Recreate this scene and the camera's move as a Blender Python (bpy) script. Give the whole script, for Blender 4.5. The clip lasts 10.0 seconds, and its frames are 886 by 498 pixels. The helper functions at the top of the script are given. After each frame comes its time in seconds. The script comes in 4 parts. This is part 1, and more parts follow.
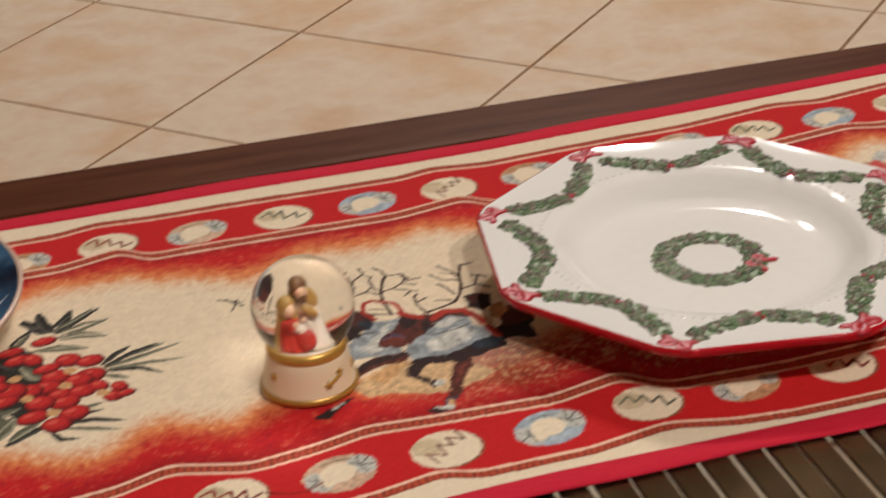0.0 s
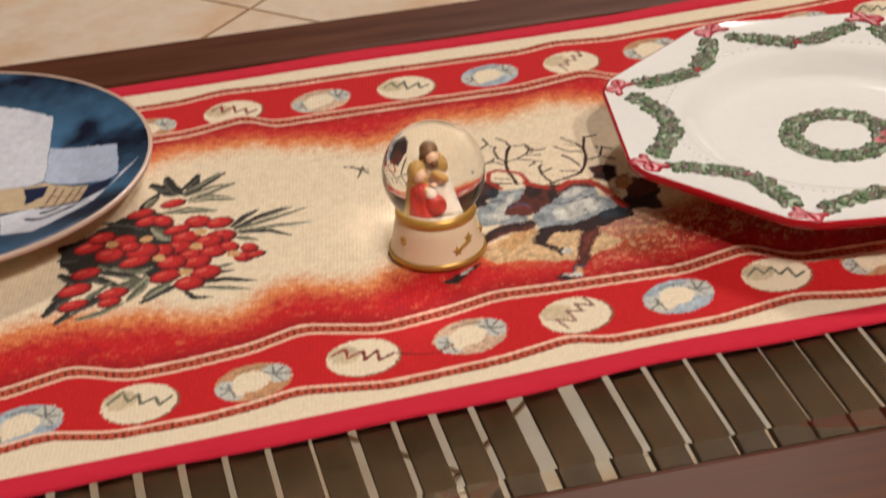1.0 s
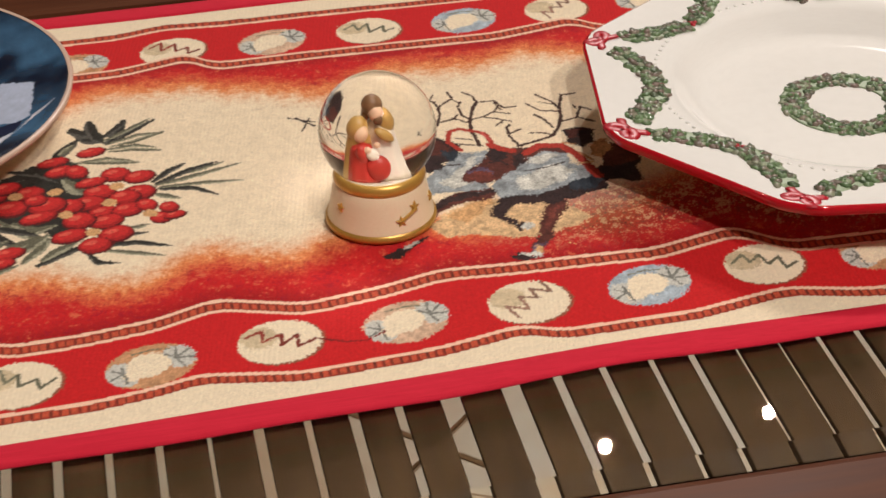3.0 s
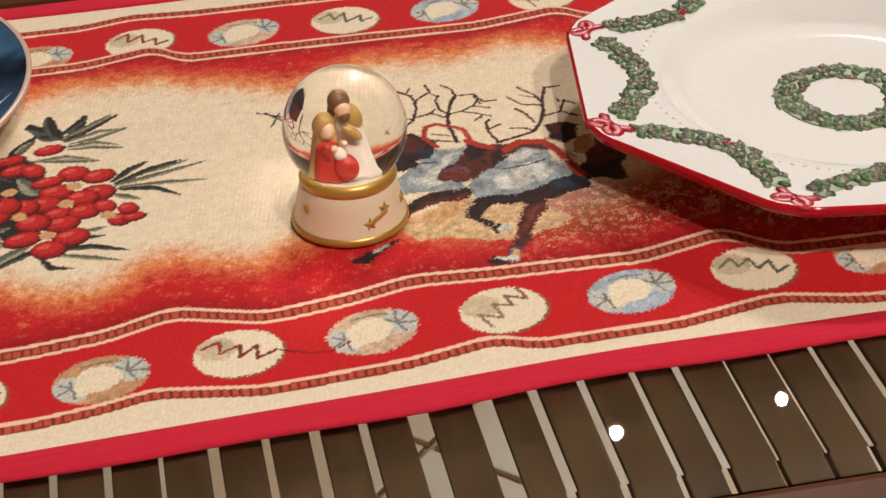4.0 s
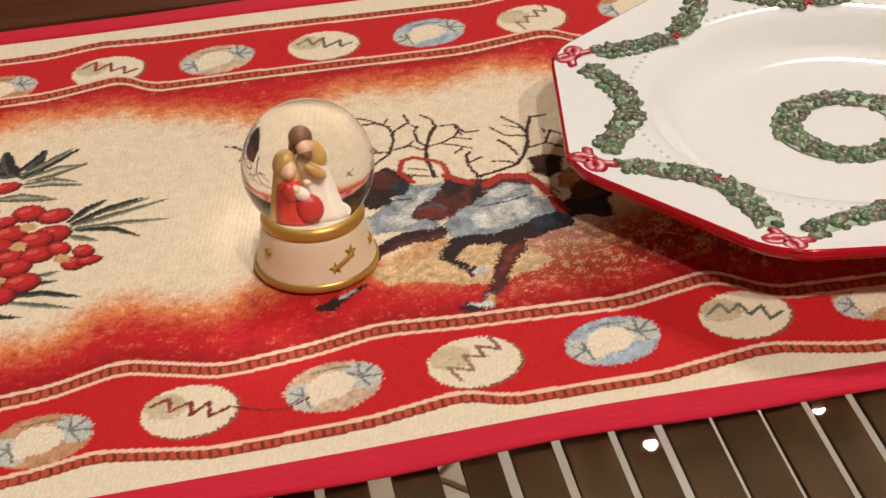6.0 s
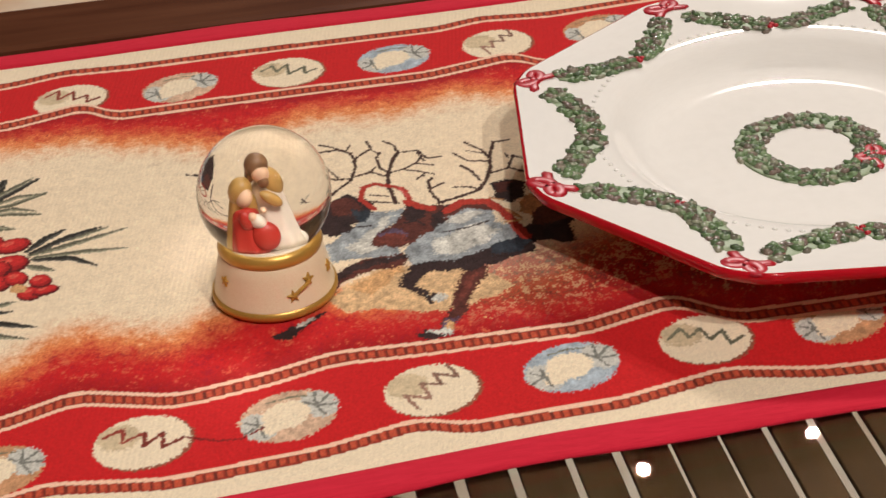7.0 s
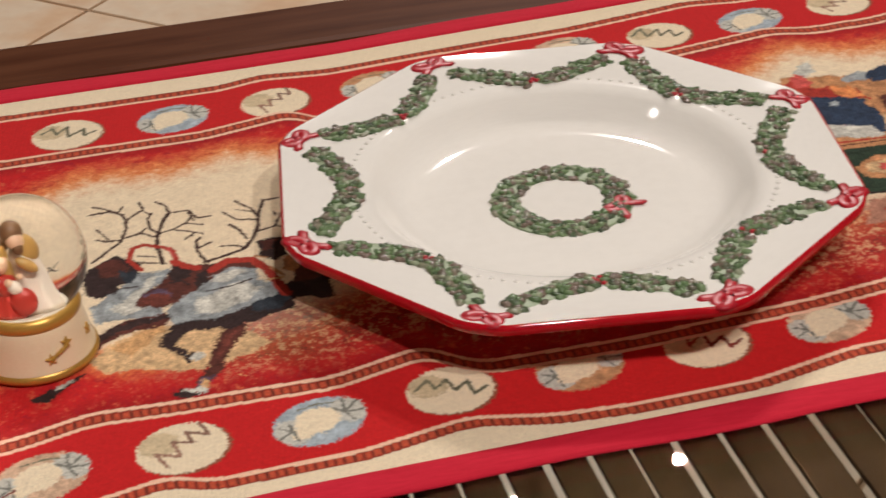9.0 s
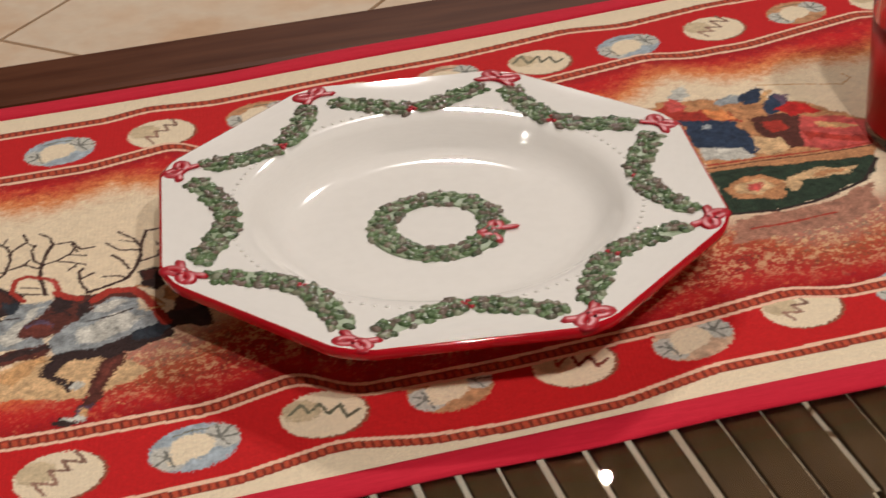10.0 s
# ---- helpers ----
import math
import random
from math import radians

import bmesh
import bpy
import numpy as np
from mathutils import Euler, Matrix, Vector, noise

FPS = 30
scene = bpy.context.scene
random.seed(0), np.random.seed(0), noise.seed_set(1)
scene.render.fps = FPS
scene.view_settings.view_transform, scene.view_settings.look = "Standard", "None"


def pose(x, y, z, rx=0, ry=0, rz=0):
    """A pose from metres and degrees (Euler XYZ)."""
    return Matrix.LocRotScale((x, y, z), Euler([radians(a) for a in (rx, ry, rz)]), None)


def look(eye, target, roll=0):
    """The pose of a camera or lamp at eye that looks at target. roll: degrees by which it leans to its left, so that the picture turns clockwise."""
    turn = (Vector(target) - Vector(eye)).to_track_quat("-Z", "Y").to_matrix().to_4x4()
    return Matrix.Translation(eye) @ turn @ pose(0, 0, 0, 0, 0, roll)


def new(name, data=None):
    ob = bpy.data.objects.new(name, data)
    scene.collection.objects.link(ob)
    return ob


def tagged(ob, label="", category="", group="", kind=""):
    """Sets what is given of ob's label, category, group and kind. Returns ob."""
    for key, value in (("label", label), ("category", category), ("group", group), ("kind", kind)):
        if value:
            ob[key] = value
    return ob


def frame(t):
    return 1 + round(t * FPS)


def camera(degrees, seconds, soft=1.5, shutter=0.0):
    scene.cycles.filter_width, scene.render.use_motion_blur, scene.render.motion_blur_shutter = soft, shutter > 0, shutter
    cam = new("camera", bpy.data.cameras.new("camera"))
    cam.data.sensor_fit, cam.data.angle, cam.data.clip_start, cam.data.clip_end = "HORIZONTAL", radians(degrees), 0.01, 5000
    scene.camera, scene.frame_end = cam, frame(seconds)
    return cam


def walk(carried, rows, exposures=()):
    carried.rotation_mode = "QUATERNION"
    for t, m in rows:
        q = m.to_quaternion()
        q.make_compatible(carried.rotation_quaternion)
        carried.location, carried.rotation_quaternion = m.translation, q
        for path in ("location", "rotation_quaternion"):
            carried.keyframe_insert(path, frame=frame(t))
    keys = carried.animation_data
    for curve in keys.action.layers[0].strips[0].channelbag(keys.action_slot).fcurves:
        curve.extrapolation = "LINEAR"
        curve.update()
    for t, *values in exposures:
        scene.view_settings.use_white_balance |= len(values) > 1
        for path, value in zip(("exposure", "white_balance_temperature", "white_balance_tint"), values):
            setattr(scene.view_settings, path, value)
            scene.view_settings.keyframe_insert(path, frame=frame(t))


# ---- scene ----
cam = camera(27.0, 10.0, shutter=0.5)
PATH = [
    (0, (-0.33, -0.726, 0.429), (0.136, 0.991, -0.484), -2.9),
    (0.5, (-0.348, -0.732, 0.429), (0.046, 0.977, -0.534), -3.3),
    (1, (-0.356, -0.729, 0.42), (0.013, 0.96, -0.587), -3.1),
    (1.5, (-0.353, -0.717, 0.411), (-0.006, 0.94, -0.654), -2.2),
    (2, (-0.336, -0.691, 0.403), (0.002, 0.979, -0.644), -1.9),
    (2.5, (-0.319, -0.668, 0.387), (0.009, 0.998, -0.669), -1.8),
    (3, (-0.3, -0.645, 0.378), (0.022, 1.019, -0.684), -1.5),
    (3.2, (-0.294, -0.634, 0.369), (0.029, 1.029, -0.693), -1.6),
    (4.5, (-0.267, -0.604, 0.363), (0.013, 1.052, -0.723), -2.3),
    (5, (-0.257, -0.589, 0.359), (0.006, 1.072, -0.723), -2.6),
    (6.5, (-0.238, -0.573, 0.351), (0.022, 1.101, -0.712), -3.4),
    (7, (-0.23, -0.572, 0.349), (0.033, 1.11, -0.701), -3.6),
    (7.5, (-0.221, -0.57, 0.346), (0.039, 1.108, -0.711), -3.7),
    (8, (-0.215, -0.572, 0.347), (0.06, 1.118, -0.687), -3.8),
    (8.5, (-0.2, -0.58, 0.356), (0.117, 1.108, -0.67), -3.7),
    (9, (-0.186, -0.595, 0.364), (0.201, 1.078, -0.66), -3.0),
    (9.5, (-0.176, -0.603, 0.365), (0.242, 1.071, -0.645), -3.0),
    (10, (-0.167, -0.614, 0.373), (0.291, 1.052, -0.635), -2.8),
]
walk(cam, [(t, look(e, g, r)) for t, e, g, r in PATH],
     exposures=((0, -0.14), (0.5, -0.05), (1, 0.10), (2, 0.14), (5, 0.13), (7.5, 0.10), (8.5, 0.08), (9.2, -0.10), (10, -0.16)))

# ---- light ----
world = bpy.data.worlds.new("room_air")
world.use_nodes = True
world.node_tree.nodes["Background"].inputs[0].default_value = (1.0, 0.9, 0.8, 1)
world.node_tree.nodes["Background"].inputs[1].default_value = 0.006
scene.world = world
FLOOR_Z = -0.43


def lamp(name, place, target, watts, radius, colour, cone):
    data = bpy.data.lights.new(name, "SPOT")
    data.energy, data.shadow_soft_size, data.color = watts, radius, colour
    data.spot_size, data.spot_blend = radians(cone), 0.6
    ob = new(name, data)
    ob.matrix_world = look(place, target)
    return ob


WARM = (1.0, 0.915, 0.86)
lamp("ceiling_spot", (0.97, 2.31, 2.02), (0.5, 0.9, -0.43), 100, 0.012, WARM, 115)
lamp("ceiling_spot", (0.60, 2.28, 2.02), (0.2, 0.9, -0.43), 92, 0.012, WARM, 115)
lamp("hanging_spot", (0.40, -0.95, 1.40), (0.1, -0.1, 0.0), 39, 0.025, WARM, 125)
lamp("hanging_spot", (0.02, -0.97, 1.40), (0.1, -0.1, 0.0), 39, 0.025, WARM, 125)
# weak fill added from the left; no lamp is known there
lamp("ceiling_spot", (-1.30, 0.30, 2.0), (-0.2, 0.3, -0.2), 9, 0.05, WARM, 125)


# ---- materials ----
def lin(r, g, b):
    return tuple(((c / 255 + 0.055) / 1.055) ** 2.4 if c > 10 else c / 255 / 12.92 for c in (r, g, b))


class Mat:
    def __init__(self, name, base=(0.5, 0.5, 0.5), rough=0.5, metal=0.0, coat=0.0, spec=0.5):
        self.m = bpy.data.materials.new(name)
        self.m.use_nodes = True
        self.t = self.m.node_tree
        self.b = self.t.nodes["Principled BSDF"]
        self.set("Base Color", (*base, 1))
        self.set("Roughness", rough)
        self.set("Metallic", metal)
        self.set("Coat Weight", coat)
        self.set("Coat Roughness", 0.08)
        self.set("Specular IOR Level", spec)

    def set(self, key, value):
        self.b.inputs[key].default_value = value

    def node(self, kind, **values):
        n = self.t.nodes.new(kind)
        for k, v in values.items():
            n.inputs[k.replace("_", " ")].default_value = v
        return n

    def link(self, a, b):
        self.t.links.new(a, b)

    def coords(self, scale=(1, 1, 1), turn=0.0):
        c = self.t.nodes.new("ShaderNodeTexCoord")
        m = self.t.nodes.new("ShaderNodeMapping")
        m.inputs["Scale"].default_value = scale
        m.inputs["Rotation"].default_value = (0, 0, turn)
        self.link(c.outputs["Object"], m.inputs["Vector"])
        return m.outputs["Vector"]

    def noise(self, scale, detail=4, vector=None, rough=0.55):
        n = self.node("ShaderNodeTexNoise", Scale=scale, Detail=detail, Roughness=rough)
        if vector:
            self.link(vector, n.inputs["Vector"])
        return n.outputs["Fac"]

    def ramp(self, fac, *stops):
        r = self.t.nodes.new("ShaderNodeValToRGB")
        e = r.color_ramp.elements
        while len(e) < len(stops):
            e.new(0.5)
        for k, (p, c) in zip(e, stops):
            k.position, k.color = p, (*c, 1)
        self.link(fac, r.inputs["Fac"])
        return r.outputs["Color"]

    def mix(self, fac, a, b, blend="MIX"):
        n = self.t.nodes.new("ShaderNodeMix")
        n.data_type, n.blend_type = "RGBA", blend
        for sock, v in ((n.inputs[0], fac), (n.inputs[6], a), (n.inputs[7], b)):
            if isinstance(v, (int, float)):
                sock.default_value = v
            elif isinstance(v, tuple):
                sock.default_value = (*v, 1)
            else:
                self.link(v, sock)
        return n.outputs[2]

    def colour(self, c):
        self.link(c, self.b.inputs["Base Color"])

    def roughness(self, fac, low, high):
        n = self.t.nodes.new("ShaderNodeMapRange")
        n.inputs["To Min"].default_value, n.inputs["To Max"].default_value = low, high
        self.link(fac, n.inputs["Value"])
        self.link(n.outputs["Result"], self.b.inputs["Roughness"])

    def bump(self, height, strength, distance):
        n = self.node("ShaderNodeBump", Strength=strength, Distance=distance)
        self.link(height, n.inputs["Height"])
        self.link(n.outputs["Normal"], self.b.inputs["Normal"])


def wood(name, dark, light, rough, along, spec=0.2, fine=1.0):
    m = Mat(name, dark, rough, spec=spec)
    stretch = (6, 60, 60) if along == "x" else (60, 6, 60)
    v = m.coords(tuple(s * fine for s in stretch))
    grain = m.noise(3.0, 6, v)
    broad = m.noise(4.0, 3, m.coords((1, 1, 1)))
    c = m.ramp(grain, (0.3, dark), (0.72, light))
    m.colour(m.mix(broad, c, m.mix(0.5, c, dark)))
    m.roughness(grain, rough * 0.85, rough * 1.25)
    m.bump(grain, 0.12, 0.0006)
    return m.m


WOOD_FRAME = wood("stained_wood", (0.070, 0.022, 0.010), (0.135, 0.049, 0.022), 0.38, "x", 0.05, 0.6)
WOOD_SLAT = wood("slat_wood", (0.026, 0.013, 0.006), (0.060, 0.033, 0.016), 0.7, "y", 0.02)


def tile_material():
    m = Mat("floor_tile", (0.6, 0.45, 0.3), 0.32, spec=0.4)
    info = m.t.nodes.new("ShaderNodeObjectInfo")
    geo = m.t.nodes.new("ShaderNodeNewGeometry")
    add = m.t.nodes.new("ShaderNodeVectorMath")
    mul = m.t.nodes.new("ShaderNodeVectorMath")
    mul.operation = "SCALE"
    comb = m.t.nodes.new("ShaderNodeCombineXYZ")
    m.link(info.outputs["Random"], comb.inputs[0])
    m.link(info.outputs["Random"], comb.inputs[2])
    m.link(comb.outputs[0], mul.inputs[0])
    mul.inputs["Scale"].default_value = 37.0
    m.link(geo.outputs["Position"], add.inputs[0])
    m.link(mul.outputs[0], add.inputs[1])
    cloud = m.noise(6.5, 5, add.outputs[0])
    fine = m.noise(60, 4, add.outputs[0])
    c = m.ramp(cloud, (0.34, lin(222, 190, 158)), (0.5, lin(232, 214, 190)), (0.66, lin(226, 192, 158)))
    c = m.mix(0.12, c, m.ramp(fine, (0.35, lin(190, 150, 110)), (0.65, lin(240, 220, 190))))
    m.colour(c)
    m.roughness(fine, 0.28, 0.42)
    m.bump(fine, 0.08, 0.001)
    return m.m


TILE = tile_material()
g = Mat("grout", lin(172, 144, 116), 0.9)
g.bump(g.noise(300, 3), 0.4, 0.001)
GROUT = g.m
p = Mat("wall_paint", (0.40, 0.33, 0.26), 0.8)
p.bump(p.noise(120, 3), 0.1, 0.001)
PAINT = p.m
p = Mat("ceiling_paint", (0.20, 0.15, 0.10), 0.85)
p.bump(p.noise(90, 3), 0.1, 0.001)
CEILING = p.m


def glass(name, tint, ior, rough=0.0):
    m = Mat(name, tint, rough)
    m.set("Transmission Weight", 1.0)
    m.set("IOR", ior)
    return m.m


TABLE_GLASS = glass("table_glass", (0.88, 0.93, 0.89), 1.46)
GLOBE_GLASS = glass("globe_glass", (1.0, 0.995, 0.98), 1.40)
JAR_GLASS = glass("jar_glass", (1.0, 0.86, 0.83), 1.06, 0.08)
w = Mat("red_wax", lin(200, 26, 24), 0.45)
w.set("Subsurface Weight", 0.2)
w.set("Subsurface Radius", (0.01, 0.003, 0.002))
w.colour(w.ramp(w.noise(80, 3), (0.3, lin(178, 18, 18)), (0.7, lin(206, 34, 28))))
RED_WAX = w.m


def glaze(name, base, vary, rough=0.055, scale=40):
    m = Mat(name, base, rough)
    n = m.noise(scale, 4)
    m.colour(m.ramp(n, (0.35, vary), (0.6, base)))
    m.roughness(m.noise(scale * 5, 3), rough * 0.8, rough * 1.4)
    return m.m


WHITE_GLAZE = glaze("white_glaze", (0.89, 0.865, 0.805), (0.87, 0.845, 0.785), 0.05)
RED_GLAZE = glaze("red_glaze", lin(196, 24, 38), lin(172, 14, 28))
BOW_GLAZE = glaze("bow_glaze", lin(186, 26, 44), lin(164, 18, 34), 0.35, 500)
CREAM_GLAZE = glaze("cream_resin", lin(242, 224, 190), lin(234, 211, 172), 0.3, 90)


def leaf_glaze():
    m = Mat("leaf_glaze", (0.05, 0.1, 0.04), 0.24, coat=0.12, spec=0.4)
    geo = m.t.nodes.new("ShaderNodeNewGeometry")
    c = m.ramp(geo.outputs["Random Per Island"], (0.0, lin(46, 60, 40)), (0.2, lin(84, 112, 66)), (0.38, lin(118, 142, 98)),
               (0.55, lin(62, 82, 50)), (0.7, lin(112, 94, 86)), (0.84, lin(128, 98, 92)), (1.0, lin(160, 172, 140)))
    n = m.noise(900, 3)
    m.colour(m.mix(0.22, c, m.ramp(n, (0.35, lin(30, 48, 30)), (0.65, lin(150, 168, 138)))))
    return m.m


LEAF_GLAZE = leaf_glaze()
LEAF_WASH = glaze("leaf_wash", lin(158, 172, 140), lin(118, 138, 100), 0.45, 260)
gm = Mat("gold_paint", lin(196, 156, 84), 0.34, metal=0.45)
gm.colour(gm.ramp(gm.noise(300, 4), (0.35, lin(176, 128, 48)), (0.65, lin(214, 172, 88))))
GOLD = gm.m


def plain(name, col, rough=0.5, vary=0.25, scale=200):
    m = Mat(name, col, rough)
    m.colour(m.ramp(m.noise(scale, 4), (0.3, tuple(c * (1 - vary) for c in col)), (0.7, col)))
    return m.m


SNOW_BED = plain("snow_bed", (0.70, 0.62, 0.48), 0.5)


def woven(name, weave=1250.0, strength=0.28):
    m = Mat(name, (0.5, 0.3, 0.2), 0.9, spec=0.15)
    a = m.t.nodes.new("ShaderNodeAttribute")
    a.attribute_name = "thread"
    fleck = m.noise(1400, 2)
    m.colour(m.mix(1.0, a.outputs["Color"], m.ramp(fleck, (0.3, (0.78, 0.78, 0.78)), (0.7, (1.12, 1.12, 1.1))), "MULTIPLY"))
    w1 = m.node("ShaderNodeTexWave", Scale=weave / 6.283, Distortion=1.2, Detail=1.0)
    m.link(m.coords((1, 0.35, 1), 0.5), w1.inputs["Vector"])
    m.bump(m.mix(0.5, w1.outputs["Color"], fleck), strength, 0.0004)
    m.set("Sheen Weight", 0.05)
    return m.m


WOVEN = woven("woven_tapestry")


def binding_cloth():
    m = Mat("binding_cloth", lin(206, 28, 52), 0.85, spec=0.2)
    n = m.noise(30, 4)
    f = m.noise(900, 2)
    m.colour(m.mix(0.25, m.ramp(n, (0.3, lin(196, 22, 46)), (0.7, lin(214, 36, 60))), m.ramp(f, (0.3, lin(150, 10, 30)), (0.7, lin(230, 60, 80)))))
    m.bump(f, 0.35, 0.0003)
    return m.m


BINDING = binding_cloth()


def picture_glaze():
    m = Mat("painted_glaze", (0.1, 0.1, 0.2), 0.22, coat=0.4)
    a = m.t.nodes.new("ShaderNodeAttribute")
    a.attribute_name = "thread"
    n = m.noise(220, 4)
    m.colour(m.mix(1.0, a.outputs["Color"], m.ramp(n, (0.3, (0.86, 0.87, 0.9)), (0.7, (1.05, 1.05, 1.04))), "MULTIPLY"))
    return m.m


PICTURE = picture_glaze()


# ---- mesh helpers ----
def part(name, bm, material, parent=None, label="", smooth=False):
    data = bpy.data.meshes.new(name)
    bmesh.ops.recalc_face_normals(bm, faces=bm.faces)
    bm.to_mesh(data)
    bm.free()
    if smooth:
        data.polygons.foreach_set("use_smooth", [True] * len(data.polygons))
    for mm in material if isinstance(material, (list, tuple)) else (material,):
        data.materials.append(mm)
    ob = new(name, data)
    ob.parent = parent
    if label:
        ob["label"] = label
    return ob


def empty(name, place=(0, 0, 0)):
    ob = new(name)
    ob.location = place
    ob.empty_display_size = 0.05
    return ob


def box(bm, lo, hi, bevel=0.0):
    made = bmesh.ops.create_cube(bm, size=1.0, matrix=Matrix.LocRotScale(
        [(a + b) / 2 for a, b in zip(lo, hi)], None, [b - a for a, b in zip(lo, hi)]))
    if bevel:
        edges = {e for v in made["verts"] for e in v.link_edges}
        bmesh.ops.bevel(bm, geom=list(edges), offset=bevel, segments=2, affect="EDGES", profile=0.6)
    return bm


def block(name, lo, hi, bevel, material, parent=None, label=""):
    return part(name, box(bmesh.new(), lo, hi, bevel), material, parent, label)


def lathe(profile, n=64, shape=None, closed=False):
    """Rings of (radius, z) turned about z; shape(k, angle, radius) may bend a ring."""
    bm = bmesh.new()
    rings = []
    for k, (r, z) in enumerate(profile):
        if r < 1e-6:
            rings.append([bm.verts.new((0, 0, z))])
            continue
        ring = []
        for i in range(n):
            a = 2 * math.pi * i / n
            rr = shape(k, a, r) if shape else r
            ring.append(bm.verts.new((rr * math.cos(a), rr * math.sin(a), z)))
        rings.append(ring)
    for a, b in zip(rings, rings[1:]):
        for i in range(n):
            j = (i + 1) % n
            if len(a) == 1 and len(b) > 1:
                bm.faces.new((a[0], b[i], b[j]))
            elif len(b) == 1 and len(a) > 1:
                bm.faces.new((a[i], b[0], a[j]))
            elif len(a) > 1:
                bm.faces.new((a[i], b[i], b[j], a[j]))
    return bm


def tube(bm, pts, radius, sides=6, flat=1.0, ends=1.0):
    """A rounded strip along pts; flat squeezes its height."""
    pts = [Vector(q) for q in pts]
    rings = []
    for i, q in enumerate(pts):
        d = (pts[min(i + 1, len(pts) - 1)] - pts[max(i - 1, 0)]).normalized()
        side = d.cross(Vector((0, 0, 1)))
        side = side.normalized() if side.length > 1e-6 else Vector((1, 0, 0))
        up = side.cross(d)
        r = radius * (ends if i in (0, len(pts) - 1) else 1.0)
        rings.append([bm.verts.new(q + side * r * math.cos(2 * math.pi * k / sides) + up * r * flat * math.sin(2 * math.pi * k / sides))
                      for k in range(sides)])
    for a, b in zip(rings, rings[1:]):
        for k in range(sides):
            bm.faces.new((a[k], a[(k + 1) % sides], b[(k + 1) % sides], b[k]))
    bm.faces.new(rings[0])
    bm.faces.new(rings[-1][::-1])


ICO = bmesh.new()
bmesh.ops.create_icosphere(ICO, subdivisions=1, radius=1.0)
ICO_V = [v.co.copy() for v in ICO.verts]
ICO_F = [[v.index for v in f.verts] for f in ICO.faces]
ICO.free()


def lump(bm, m, slot=0):
    vs = [bm.verts.new(m @ v) for v in ICO_V]
    for f in ICO_F:
        face = bm.faces.new([vs[i] for i in f])
        face.material_index = slot


def ball(bm, place, size, slot=0, seg=16, turn=(0, 0, 0)):
    m = Matrix.LocRotScale(place, Euler([radians(a) for a in turn]), size)
    made = bmesh.ops.create_uvsphere(bm, u_segments=seg, v_segments=max(6, seg // 2), radius=1.0, matrix=m)
    for f in {f for v in made["verts"] for f in v.link_faces}:
        f.material_index = slot


